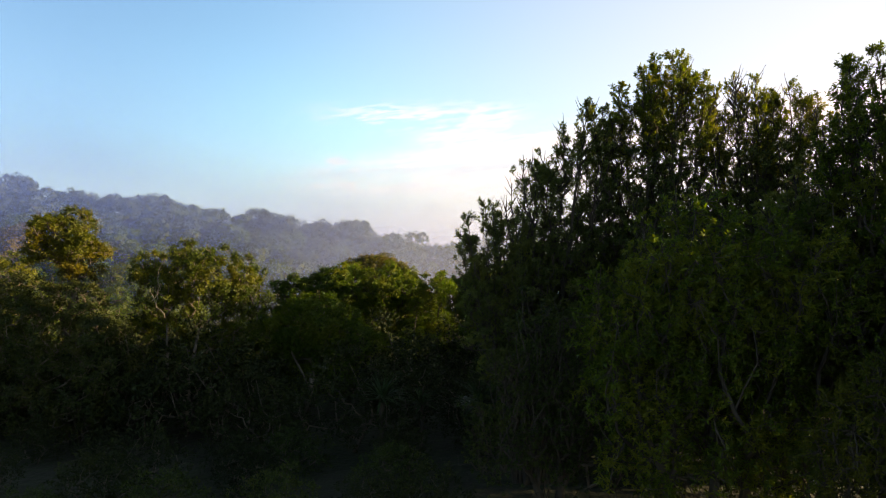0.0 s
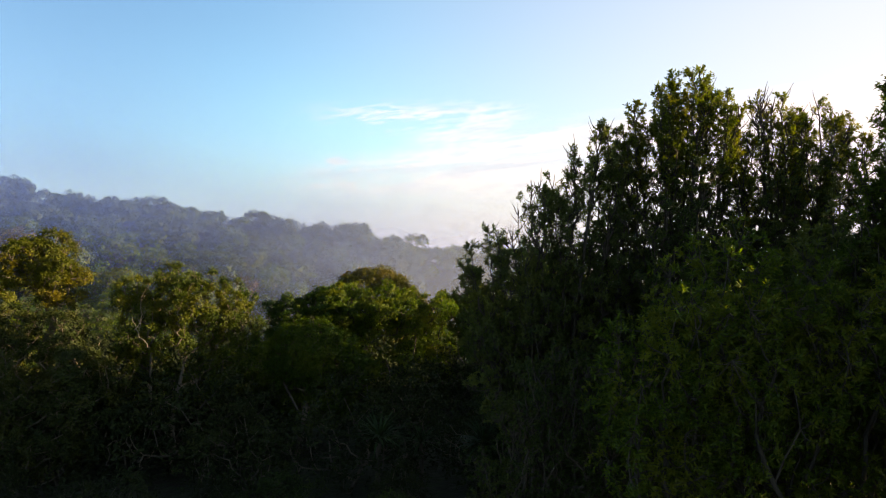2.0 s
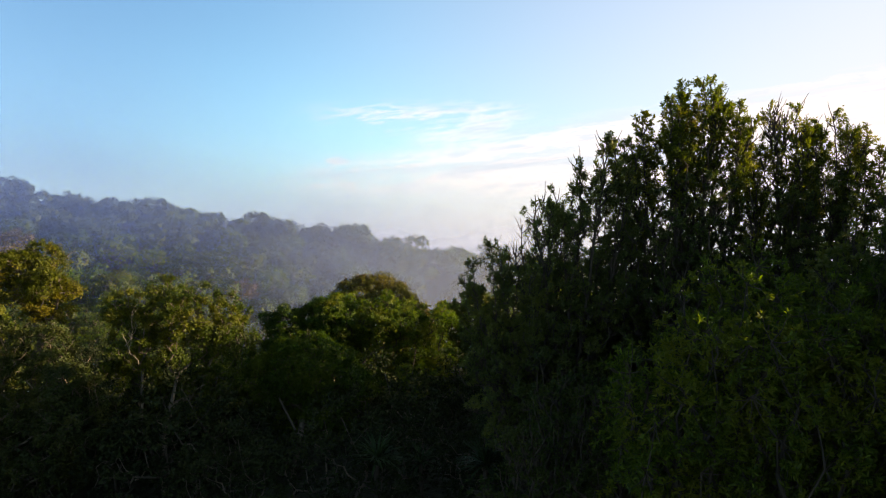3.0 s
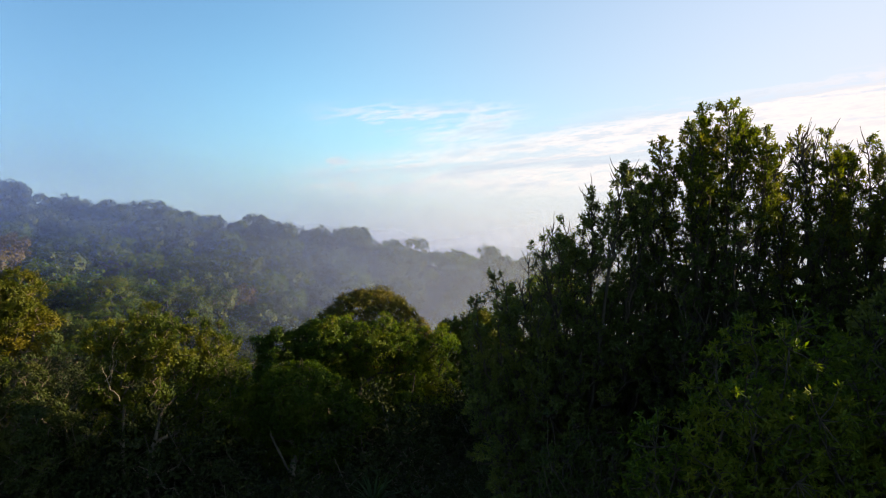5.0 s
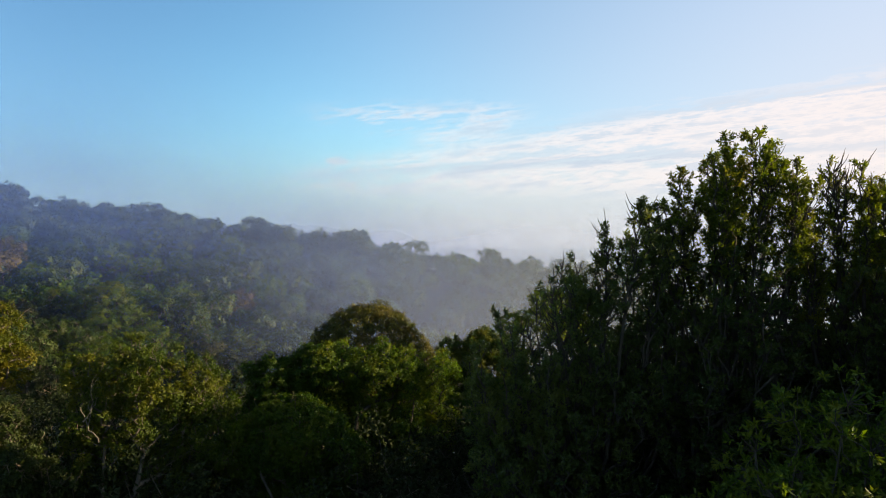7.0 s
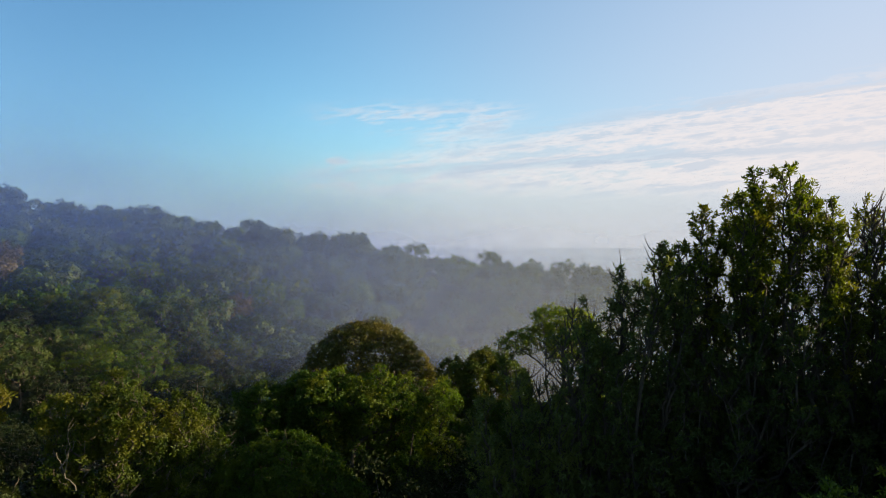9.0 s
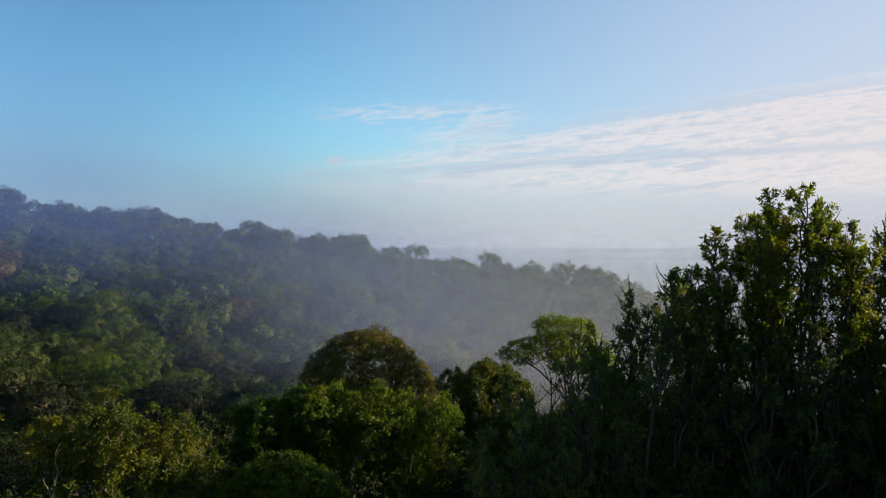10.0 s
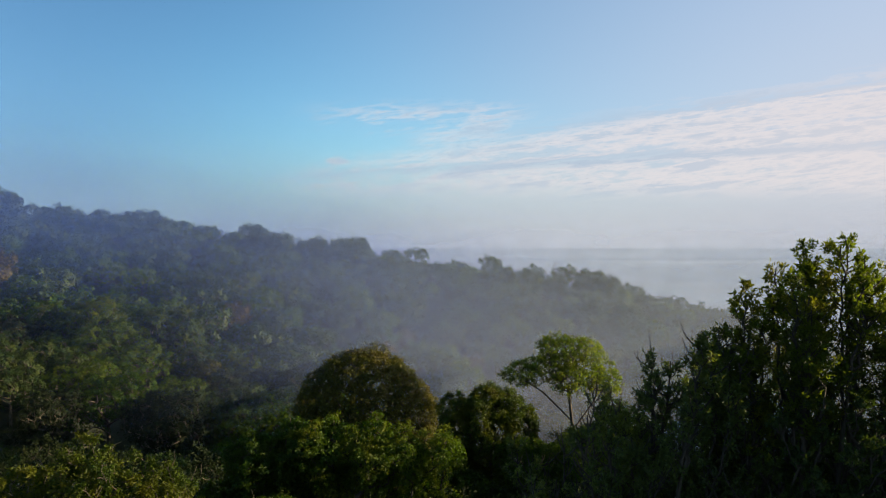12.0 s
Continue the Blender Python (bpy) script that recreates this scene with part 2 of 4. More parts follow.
def ground_height(x, y):
    """Height of the land: a flat clearing, a valley, a wooded ridge that falls towards the right, then the plain."""
    x, y = np.asarray(x, float), np.asarray(y, float)
    ridge = np.interp(x, [-400, -186, -85, -45, 4, 60, 94, 140, 220], [33, 26.0, 13.5, 8.6, 0.8, -6, -14.5, -25, -34])
    valley = np.interp(x, [-300, -110, -60, -20, 40, 120], [-2, -8, -13, -24, -30, -34])
    bumps = 1.2 * np.sin(x * 0.061 + 1.3) * np.cos(y * 0.053) + 0.5 * np.sin(x * 0.19 + y * 0.13)
    down = smooth(50, 90, y)
    up = smooth(140, 272, y)
    far = smooth(285, 430, y)
    h = valley * down * (1 - up) + ridge * up
    h = h + bumps * smooth(40, 80, y)
    # land outside the view, raised so the added trees shade the valley
    unseen_shoulder = smooth(0.0, 22.0, x - 0.74 * y - 4) * smooth(190, 120, y)
    h = h * (1 - unseen_shoulder)
    flank = (1 - unseen_shoulder) * smooth(60, 160, x) * smooth(60, 200, y)
    h = h * (1 - flank) + np.minimum(h, -20) * flank
    return h * (1 - far) - 36.0 * far


def mesh_from(name, verts, faces, mat):
    """A mesh object's data from arrays: verts (n, 3), faces (m, k)."""
    me = bpy.data.meshes.new(name)
    verts, faces = np.asarray(verts, np.float32), np.asarray(faces, np.int32)
    me.vertices.add(len(verts))
    me.vertices.foreach_set("co", verts.ravel())
    k = faces.shape[1]
    me.loops.add(faces.size)
    me.loops.foreach_set("vertex_index", faces.ravel())
    me.polygons.add(len(faces))
    me.polygons.foreach_set("loop_start", np.arange(0, faces.size, k, dtype=np.int32))
    me.update(calc_edges=True)
    me.validate()
    me.materials.append(mat)
    return me


def part(name, me, parent, label=""):
    ob = new(name, me)
    ob.parent = parent
    return tagged(ob, label) if label else ob


def grid(xs, ys, height):
    X, Y = np.meshgrid(xs, ys)
    verts = np.stack([X, Y, height(X, Y)], -1).reshape(-1, 3)
    i = np.arange(len(ys) - 1)[:, None] * len(xs) + np.arange(len(xs) - 1)[None]
    i = i.ravel()
    return verts, np.stack([i, i + 1, i + 1 + len(xs), i + len(xs)], -1)


xs = np.concatenate([np.linspace(-4800, -420, 18), np.linspace(-400, 300, 176), np.linspace(330, 4800, 18)])
ys = np.concatenate([np.linspace(-4800, -120, 16), np.linspace(-100, 440, 136), np.linspace(470, 4900, 30)])
ground = new("ground", mesh_from("ground", *grid(xs, ys, ground_height), ground_mat))
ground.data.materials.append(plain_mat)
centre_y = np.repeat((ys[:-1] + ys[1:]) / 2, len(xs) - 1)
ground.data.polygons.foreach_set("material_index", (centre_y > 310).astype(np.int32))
ground.data.polygons.foreach_set("use_smooth", np.ones(len(centre_y), bool))
ground.data.update()
tagged(ground, "dark mossy forest floor falling to a misty coastal plain", "ground", kind="structure")


# ---------------------------------------------------------------- trees
def unit(v):
    return v / np.maximum(np.linalg.norm(v, axis=-1, keepdims=True), 1e-9)


def sideways(d):
    """Two unit vectors square to each direction."""
    ref = np.where(np.abs(d[:, 2:3]) < 0.9, np.array([[0, 0, 1.0]]), np.array([[1.0, 0, 0]]))
    a = unit(np.cross(d, ref))
    return a, np.cross(d, a)


def tubes(a, b, ra, rb, sides):
    """Tapered prisms from points a to b."""
    d = unit(b - a)
    u, v = sideways(d)
    ang = np.arange(sides) * 2 * np.pi / sides
    ring = u[:, None] * np.cos(ang)[None, :, None] + v[:, None] * np.sin(ang)[None, :, None]
    verts = np.concatenate([a[:, None] + ring * ra[:, None, None], b[:, None] + ring * rb[:, None, None]], 1)
    k = np.arange(sides)
    f = np.stack([k, (k + 1) % sides, sides + (k + 1) % sides, sides + k], -1)
    faces = (np.arange(len(a)) * 2 * sides)[:, None, None] + f[None]
    return verts.reshape(-1, 3), faces.reshape(-1, 4)


def join(lists):
    verts, faces, off = [], [], 0
    for v, f in lists:
        verts.append(v)
        faces.append(f + off)
        off += len(v)
    return np.concatenate(verts), np.concatenate(faces)


def leaves(base, direction, length, width, rng, fold=0.25, face=None):
    """One pointed leaf, folded along its midrib, for each base point."""
    n = len(base)
    u, v = sideways(direction)
    spin = rng.uniform(0, 2 * np.pi, n)[:, None]
    s = u * np.cos(spin) + v * np.sin(spin) if face is None else unit(np.cross(direction, face))
    up = np.cross(s, direction)
    L, W = length[:, None], width[:, None]
    mid = base + direction * L * 0.5 + up * W * fold
    verts = np.stack([base, mid + s * W * 0.5, base + direction * L - up * L * 0.12, mid - s * W * 0.5], 1)
    i = np.arange(n)[:, None] * 4
    faces = np.concatenate([i + np.array([[0, 1, 2]]), i + np.array([[0, 2, 3]])])
    return verts.reshape(-1, 3), faces


def in_lobes(lobes, count, gap, rng, shell=0.55, under=-0.7):
    """Points spread through the outer part of ellipsoid lobes, at least gap apart, with their outward directions."""
    size = np.array([(l[3] * l[4] * l[5]) ** 0.67 for l in lobes])
    pts, outs = [], []
    tries = 0
    while len(pts) < count and tries < count * 40:
        tries += 1
        l = lobes[rng.choice(len(lobes), p=size / size.sum())]
        d = unit(rng.normal(size=3))
        if d[2] < under:
            continue
        r = rng.uniform(shell, 0.97)
        q = np.array(l[:3]) + d * np.array(l[3:]) * r
        inside = any((((q - np.array(o[:3])) / np.array(o[3:])) ** 2).sum() < shell**2 * 0.8 for o in lobes)
        if inside or (pts and np.min(np.sum((np.array(pts) - q) ** 2, 1)) < gap**2):
            continue
        pts.append(q)
        outs.append(unit(d / np.array(l[3:])))
    return np.array(pts), np.array(outs)


def lumpy(lobes, seed, kids=6, share=(0.3, 0.48), core=0.86, out_at=(0.62, 0.8)):
    """Adds smaller lumps to the upper and outer side of each lobe."""
    r = np.random.default_rng(seed)
    out = []
    for l in lobes:
        c, e = np.array(l[:3]), np.array(l[3:])
        out.append((*c, *(e * core)))
        for _ in range(kids):
            d = unit(np.array([r.normal(), r.normal(), abs(r.normal()) * 0.9 - 0.2]))
            k = r.uniform(*share)
            out.append((*(c + d * e * r.uniform(*out_at)), *(e * k * r.uniform(0.85, 1.15, 3))))
    return out


def skeleton(targets, stems, rng, wobble=0.12, step=0.7, lean=0.5):
    """Limbs that reach every target from the nearest lower node of the stems. Returns nodes, parents and the node of each target."""
    nodes, parents, ends = [], [], []
    for stem in stems:
        for i, q in enumerate(stem):
            nodes.append(np.array(q, float))
            parents.append(len(nodes) - 2 if i else -1)
    for q in targets[np.argsort(np.linalg.norm(targets - np.mean([s[-1] for s in stems], 0), axis=1))]:
        arr = np.array(nodes)
        delta = q - arr
        cost = np.linalg.norm(delta, axis=1) + 1.6 * np.maximum(0, lean * np.linalg.norm(delta[:, :2], axis=1) - delta[:, 2])
        at = int(np.argmin(cost))
        start = arr[at]
        k = max(2, int(np.linalg.norm(q - start) / step))
        bend = rng.normal(size=3) * wobble * np.linalg.norm(q - start)
        bend[2] = -abs(bend[2])
        prev = at
        for j in range(1, k + 1):
            u = j / k
            spot = start + (q - start) * u + bend * math.sin(math.pi * u) + (rng.normal(size=3) * 0.06 * step if j < k else 0)
            nodes.append(spot)
            parents.append(prev)
            prev = len(nodes) - 1
        ends.append(prev)
    return np.array(nodes), np.array(parents), np.array(ends)


def tree_meshes(name, lobes, stems, leaf_mat, bark, seed, clumps=60, gap=0.6, clump=0.8, twigs=30, per_twig=8,
                leaf=(0.14, 0.05), upright=0.3, thick=0.03, twig_r=0.012, bare=0.0, shell=0.55, open_angle=1.0, dead=0, shoots=0, shoot=1.4, jitter=0.35, sides=6, step=0.7, wobble=0.12, lean=0.5, twig_share=0.3, under=-0.7, lay=0.0):
    """The meshes of one tree's parts, about its foot."""
    rng = np.random.default_rng(seed)
    targets, outs = in_lobes(lobes, clumps, gap, rng, shell, under)
    order = np.argsort(np.linalg.norm(targets - np.mean([s[-1] for s in stems], 0), axis=1))
    nodes, parents, ends = skeleton(targets, stems, rng, wobble, step, lean)
    outs, centres = outs[order], nodes[ends]
    load = np.zeros(len(nodes))
    load[ends] = 1
    for i in range(len(nodes) - 1, -1, -1):
        if parents[i] >= 0:
            load[parents[i]] += load[i]
    radius = thick * np.maximum(load, 0.6) ** 0.45
    kids = np.where(parents >= 0)[0]
    first = kids < sum(len(q) for q in stems)
    boles, arms = kids[first], kids[~first]
    bole = tubes(nodes[parents[boles]], nodes[boles], np.minimum(radius[parents[boles]], radius[boles] * 1.35), radius[boles], sides)
    limbs = tubes(nodes[parents[arms]], nodes[arms], np.minimum(radius[parents[arms]], radius[arms] * 1.35), radius[arms], sides)
    wood = []
    n = len(centres) * twigs
    c = np.repeat(centres, twigs, 0)
    o = np.repeat(outs, twigs, 0)
    d = unit(unit(rng.normal(size=(n, 3))) + o * 0.75 + np.array([0, 0, upright * 1.6]))
    reach = clump * rng.uniform(0.45, 1.1, n) * np.repeat(rng.uniform(0.75, 1.25, len(centres)), twigs)
    tip = c + d * reach[:, None]
    up = unit(d + np.array([0, 0, upright]))
    if twig_r > 0:
        mid = c + d * reach[:, None] * 0.5 + rng.normal(size=(n, 3)) * 0.05 * clump - np.array([0, 0, 0.06 * clump])
        r = np.full(n, twig_r)
        pick = rng.random(n) < twig_share
        wood.append(tubes(c[pick], mid[pick], r[pick] * 1.4, r[pick], 3))
        wood.append(tubes(mid[pick], tip[pick], r[pick], r[pick] * 0.6, 3))
    if dead:
        k = rng.choice(len(centres), dead)
        a = centres[k] + outs[k] * clump * 0.4
        for g_ in range(3):
            b = a + unit(outs[k] + np.array([0, 0, 1.0]) + rng.normal(size=(dead, 3)) * 0.55) * clump * rng.uniform(0.5, 0.9, dead)[:, None]
            wood.append(tubes(a, b, np.full(dead, twig_r * (2.2 - 0.5 * g_)), np.full(dead, twig_r * (1.6 - 0.5 * g_)), 3))
            a = b
    extra = []
    if shoots:
        # upright shoots standing out of the crown, with whorls of leaves towards their tips
        hi = np.argsort(centres[:, 2] - 0.25 * rng.normal(size=len(centres)) - outs[:, 2] * 1.2)[-min(len(centres), shoots * 3):]
        k = rng.choice(hi, shoots)
        a = centres[k] + rng.normal(size=(shoots, 3)) * 0.1
        d0 = unit(outs[k] * 0.45 + np.array([0, 0, 1.2]) + rng.normal(size=(shoots, 3)) * 0.2)
        leafless = rng.random(shoots) < 0.3
        length = shoot * rng.uniform(0.5, 1.25, shoots)
        for g_ in range(5):
            d0 = unit(d0 + rng.normal(size=(shoots, 3)) * 0.12 + np.array([0, 0, 0.12]))
            b = a + d0 * (length / 5)[:, None]
            wood.append(tubes(a, b, np.full(shoots, 0.024 - 0.0035 * g_), np.full(shoots, 0.021 - 0.0035 * g_), 4))
            if g_ >= 2:
                keep = ~leafless & (rng.random(shoots) < (0.5 if g_ < 4 else 1.0))
                for _ in range(2 if g_ < 4 else 3):
                    extra.append((b[keep] + rng.normal(size=(keep.sum(), 3)) * 0.07, d0[keep]))
            a = b
    leafy = rng.random(n) >= bare
    tip, up = tip[leafy], up[leafy]
    if extra:
        tip, up = np.concatenate([tip] + [e[0] for e in extra]), np.concatenate([up] + [e[1] for e in extra])
    n = len(tip)
    m = n * per_twig
    base = np.repeat(tip, per_twig, 0) + rng.normal(size=(m, 3)) * leaf[0] * jitter
    axis = np.repeat(up, per_twig, 0)
    ld = unit(axis * rng.uniform(-0.1, 0.9, m)[:, None] + unit(rng.normal(size=(m, 3))) * open_angle)
    face = None
    if lay:
        # leaves of a far crown lie shingled over it, facing out
        face = unit(np.repeat(o[leafy], per_twig, 0) + np.array([0, 0, 0.25]) + rng.normal(size=(m, 3)) * (1 - lay))
        ld = unit(np.cross(face, rng.normal(size=(m, 3))))
    crown = leaves(base, ld, leaf[0] * rng.uniform(0.65, 1.3, m), leaf[1] * rng.uniform(0.75, 1.25, m), rng, face=face)
    if not wood:
        return {"trunk": mesh_from("trunk", *join([bole, limbs]), bark), "crown": mesh_from("crown", *crown, leaf_mat)}
    return {"trunk": mesh_from("trunk", *join([bole, limbs]), bark), "brushwood": mesh_from("brushwood", *join(wood), bark), "crown": mesh_from("crown", *crown, leaf_mat)}


def plant(name, x, y, meshes, label, category="tree", group="", turn=0.0, size=1.0, z=None):
    root = new(name)
    zz = float(ground_height(x, y)) if z is None else z
    root.matrix_basis = pose(x, y, zz - 0.05, 0, 0, turn) @ Matrix.Diagonal((size, size, size, 1))
    tagged(root, label, category, group)
    for piece, me in meshes.items():
        ob = part(piece, me, root)
        if piece == "brushwood":
            tagged(ob, kind="stuff")
    return root


def stem(*pts):
    """A stem through the given points, subdivided."""
    out = [np.array(pts[0], float)]
    for a, b in zip(pts[:-1], pts[1:]):
        a, b = np.array(a, float), np.array(b, float)
        k = max(1, int(np.linalg.norm(b - a) / 0.7))
        out += [a + (b - a) * i / k for i in range(1, k + 1)]
    return out


# ---------------------------------------------------------------- trees round the clearing
CLEARING = "trees round the clearing"
HEDGE = "tall shrubby trees beside the clearing"


def leafy_tree(x, y, lobes, stems, mat, seed, label, clumps=160, gap=0.45, clump=0.42, twigs=18, per_twig=8, leaf=(0.15, 0.06), shell=0.72, bark=bark_grey, dead=6, z=None, thick=0.012, upright=0.3, lumps=7, lump=(0.3, 0.48), under=-0.7, core=0.86, out_at=(0.62, 0.8)):
    return plant("tree", x, y, tree_meshes("tree", lumpy(lobes, seed + 100, lumps, lump, core, out_at), stems, mat, bark, seed, clumps=clumps, gap=gap, clump=clump, twigs=twigs, per_twig=per_twig, leaf=leaf, shell=shell,
                 dead=dead, thick=thick, twig_r=0.01, upright=upright, under=under, lay=0.25), label, group=CLEARING, z=z)


# tall thin tree with a leaning crown, and its neighbour
leafy_tree(-18.9, 31.3, [(0.0, 0, 9.9, 1.3, 1.4, 1.2), (1.1, 0, 8.9, 1.2, 1.3, 1.0), (-0.7, 0, 8.8, 1.0, 1.2, 1.1), (0.9, 0, 7.9, 0.9, 1, 0.6)],
           [stem((0.6, 0, 0), (0.9, 0, 3.5), (0.1, 0, 5.5), (0.7, 0, 6.8), (0.2, 0, 8.6))], leaf_gold, 1, "slender tree with leaves coloured sunlit yellow-green and a bent pale trunk", clumps=150, gap=0.42, clump=0.38, thick=0.018, under=-0.3, core=0.7)
leafy_tree(-25.0, 36.0, [(0, 0, 5.4, 2.8, 2.4, 3.0), (-2, 0, 4.8, 2.2, 2.2, 2.8)], [stem((0, 0, 0), (0.2, 0, 3.6))], leaf_lime, 10, "rounded tree with yellow-green leaves at the wood's edge", clumps=140)
# dim bushy trees in front of them
leafy_tree(-17.8, 29.8, [(0, 0, 4.4, 2.6, 2.2, 3.0), (-2.4, 0, 4.6, 2.2, 2, 3.0), (2.2, 0, 3.0, 1.7, 1.6, 2.6), (0.4, 0, 6.5, 1.3, 1.4, 1.1), (-1.6, 0, 6.9, 1.2, 1.2, 1.0), (1.4, -0.6, 5.2, 1.2, 1.0, 1.2), (0, -0.4, 1.8, 2.8, 1.6, 1.8)],
           [stem((0, 0, 0), (0.2, 0, 3.0), (0.4, 0, 5)), stem((-1.2, 0, 0), (-2.0, 0, 3.0))], leaf_olive, 2, "dim grey-green bushy tree with thin bare twigs", clumps=300, dead=70, under=-0.9)
# broad round tree, with a bare forked branch standing out of it
round_tree = leafy_tree(-12.5, 32.4, [(-2.3, 0.5, 6.9, 1.5, 1.8, 1.9), (-1.0, 0, 8.2, 1.7, 1.7, 1.3), (0.9, -0.4, 7.7, 1.6, 1.6, 1.5), (2.6, 1.2, 6.6, 1.1, 1.4, 1.5), (2.0, 0.5, 4.9, 1.4, 1.3, 1.2), (-1.7, -0.6, 5.0, 1.6, 1.4, 1.5), (0.2, 0.8, 6.2, 2.2, 1.8, 2.0),
           (0.4, 0.6, 3.4, 2.6, 1.6, 1.8), (-2.4, 0.8, 3.2, 1.5, 1.4, 1.7)],
           [stem((0, -1.6, 0), (0.2, -2.0, 2.6), (0.3, -0.8, 5.2)), stem((0, -1.6, 0.8), (-0.8, -2.0, 3.0), (-1.2, -1.0, 5.5)), stem((0.1, -1.7, 1.5), (1.4, -1.9, 3.6), (1.6, -0.9, 5.2))], leaf_lime, 3,
           "broad round tree with lime-green leaves and pale limbs", clumps=400, gap=0.4, clump=0.32, twigs=15, dead=110, under=-0.8, core=0.58, lump=(0.22, 0.34), shell=0.82, thick=0.01, lumps=8, out_at=(0.78, 1.02))
def bare_branch(seed, start, height):
    """A dead branch that forks and kinks on its way up."""
    r = np.random.default_rng(seed)
    a, b, ra = [], [], []
    tips = [(np.array(start, float), unit(np.array([-0.2, -0.25, 1.0])), 0.026, height)]
    while tips:
        q, d, rad, left = tips.pop()
        while left > 0:
            d = unit(d + r.normal(size=3) * 0.32 + np.array([0, 0, 0.12]))
            step = r.uniform(0.14, 0.3)
            a.append(q), b.append(q + d * step), ra.append(rad)
            q, rad, left = q + d * step, rad * 0.9, left - step
            if r.random() < 0.34 and left > 0.3:
                tips.append((q, unit(d + r.normal(size=3) * 0.7), rad * 0.75, left * 0.6))
    ra = np.array(ra)
    return tubes(np.array(a), np.array(b), ra, ra * 0.9, 5)


for seed, at, tall in ((6, (-1.5, -2.0, 6.7), 2.1), (12, (-0.9, -2.0, 5.9), 1.6)):
    part("bare_branch", mesh_from("bare_branch", *bare_branch(seed, at, tall), bark_dead), round_tree, "bare pale forked branch")
# low umbrella tree
leafy_tree(-6.9, 34.5, [(0, 0, 4.7, 2.5, 2.2, 1.9), (1.6, 0, 4.0, 1.6, 1.5, 1.5), (-1.7, -.3, 4.1, 1.6, 1.5, 1.6), (0.2, -0.2, 2.8, 2.4, 1.6, 1.8)],
           [stem((-.3, -2.0, 0), (0.1, -2.1, 2.0), (0.1, -0.8, 3.8)), stem((0.1, -2.1, 2.0), (-0.9, -1.6, 3.6))], leaf_glossy, 4, "low umbrella-shaped tree with fine green leaves", clumps=330, gap=0.36, clump=0.34, under=-0.8, shell=0.8, dead=20, core=0.92, lump=(0.2, 0.32))
# middle group
leafy_tree(-4.0, 41.0, [(-1.9, 0, 6.7, 1.3, 1.4, 1.2), (0.3, 0, 6.3, 1.5, 1.6, 1.3), (2.0, 0, 6.3, 1.3, 1.4, 1.3), (3.4, 0, 5.9, 1.1, 1.4, 1.4), (-2.9, 0, 5.4, 1.6, 1.6, 1.6), (0, 0.6, 4.6, 3.0, 1.8, 1.9), (1.4, 0.2, 3.0, 2.6, 1.6, 2.0)],
           [stem((-1.2, -1.4, 0), (-0.9, -1.4, 2.8), (-0.6, -0.6, 5.0)), stem((2.2, -1.4, 0), (2.0, -1.4, 2.6), (2.3, -0.6, 4.8)), stem((-0.9, -1.4, 2.8), (-2.4, -1.0, 5.0))], leaf_fresh, 5, "leafy tree with bright yellow-green top", clumps=340, gap=0.46, clump=0.42, twigs=14, leaf=(0.18, 0.075), under=-0.8, core=0.62, shell=0.78, dead=24, bark=bark_brown, lumps=9, lump=(0.2, 0.34), out_at=(0.78, 1.02))
leafy_tree(-8.9, 41.0, [(0, 0, 4.2, 2.6, 2.4, 2.9), (1.2, 0, 6.1, 1.6, 1.7, 1.6), (-0.8, 0, 6.0, 1.3, 1.4, 1.4), (2.4, 0, 5.0, 1.1, 1.2, 1.4)], [stem((0, 0, 0), (0.2, 0, 3.6))], leaf_glossy, 6,
           "dark green leafy tree beside the round tree", clumps=250, leaf=(0.17, 0.07), under=-0.9)
# dome tree
leafy_tree(-6.4, 60.3, [(0, 0, 3.8, 5.3, 4.6, 5.0), (2.6, 0, 2.6, 3.4, 3.3, 4.4), (-2.4, 0, 2.7, 3.6, 3.3, 4.9)], [stem((0, 0, -4), (0.2, 0, 2.4)), stem((.3, 0, -2), (2.6, 0, 2))], leaf_bronze, 7,
           "big dome-shaped tree with dark bronze-green leaves", clumps=760, gap=0.48, clump=0.42, twigs=10, per_twig=7, leaf=(0.19, 0.09), shell=0.88, z=0.0, dead=0, lumps=16, lump=(0.14, 0.22))
# pale airy tree and the bush before it
leafy_tree(8.2, 58.0, [(0.4, 0, 8.4, 1.9, 1.9, 1.3), (2.2, 0, 8.2, 1.6, 1.6, 1.3), (-0.6, 0, 7.0, 1.6, 1.6, 1.2), (-2.6, 0, 6.6, 1.5, 1.5, 0.9), (3.9, 0, 6.0, 1.2, 1.4, 1.3), (1.4, -.5, 6.4, 1.8, 1.5, 1.1)],
           [stem((1.6, 0, -4), (1.4, 0, 3.2), (1.1, 0, 5.8)), stem((1.4, 0, 3.2), (-0.8, 0, 5.4), (-2.0, 0, 6.2)), stem((1.4, 0, 2.4), (3.0, 0, 4.6)), stem((1.2, 0, 5.0), (2.0, 0, 7.2))], leaf_pale, 8,
           "airy tree with pale yellow-green leaves against the mist", clumps=210, gap=0.5, clump=0.5, twigs=12, per_twig=6, leaf=(0.17, 0.085), shell=0.55, z=0.0, thick=0.014, lumps=4)
leafy_tree(2.9, 52.0, [(0, 0, 3.6, 2.4, 2.4, 3.4), (-2.0, 0, 3.8, 1.5, 1.6, 2.8), (1.7, 0, 4.3, 1.6, 1.6, 2.6), (0.2, 0, 6.2, 1.2, 1.2, 1.0)], [stem((0, 0, -1), (0.1, 0, 3.2))], leaf_lime, 9,
           "bushy yellow-green tree in front of the misty slope", clumps=240, leaf=(0.19, 0.08), z=0.0)
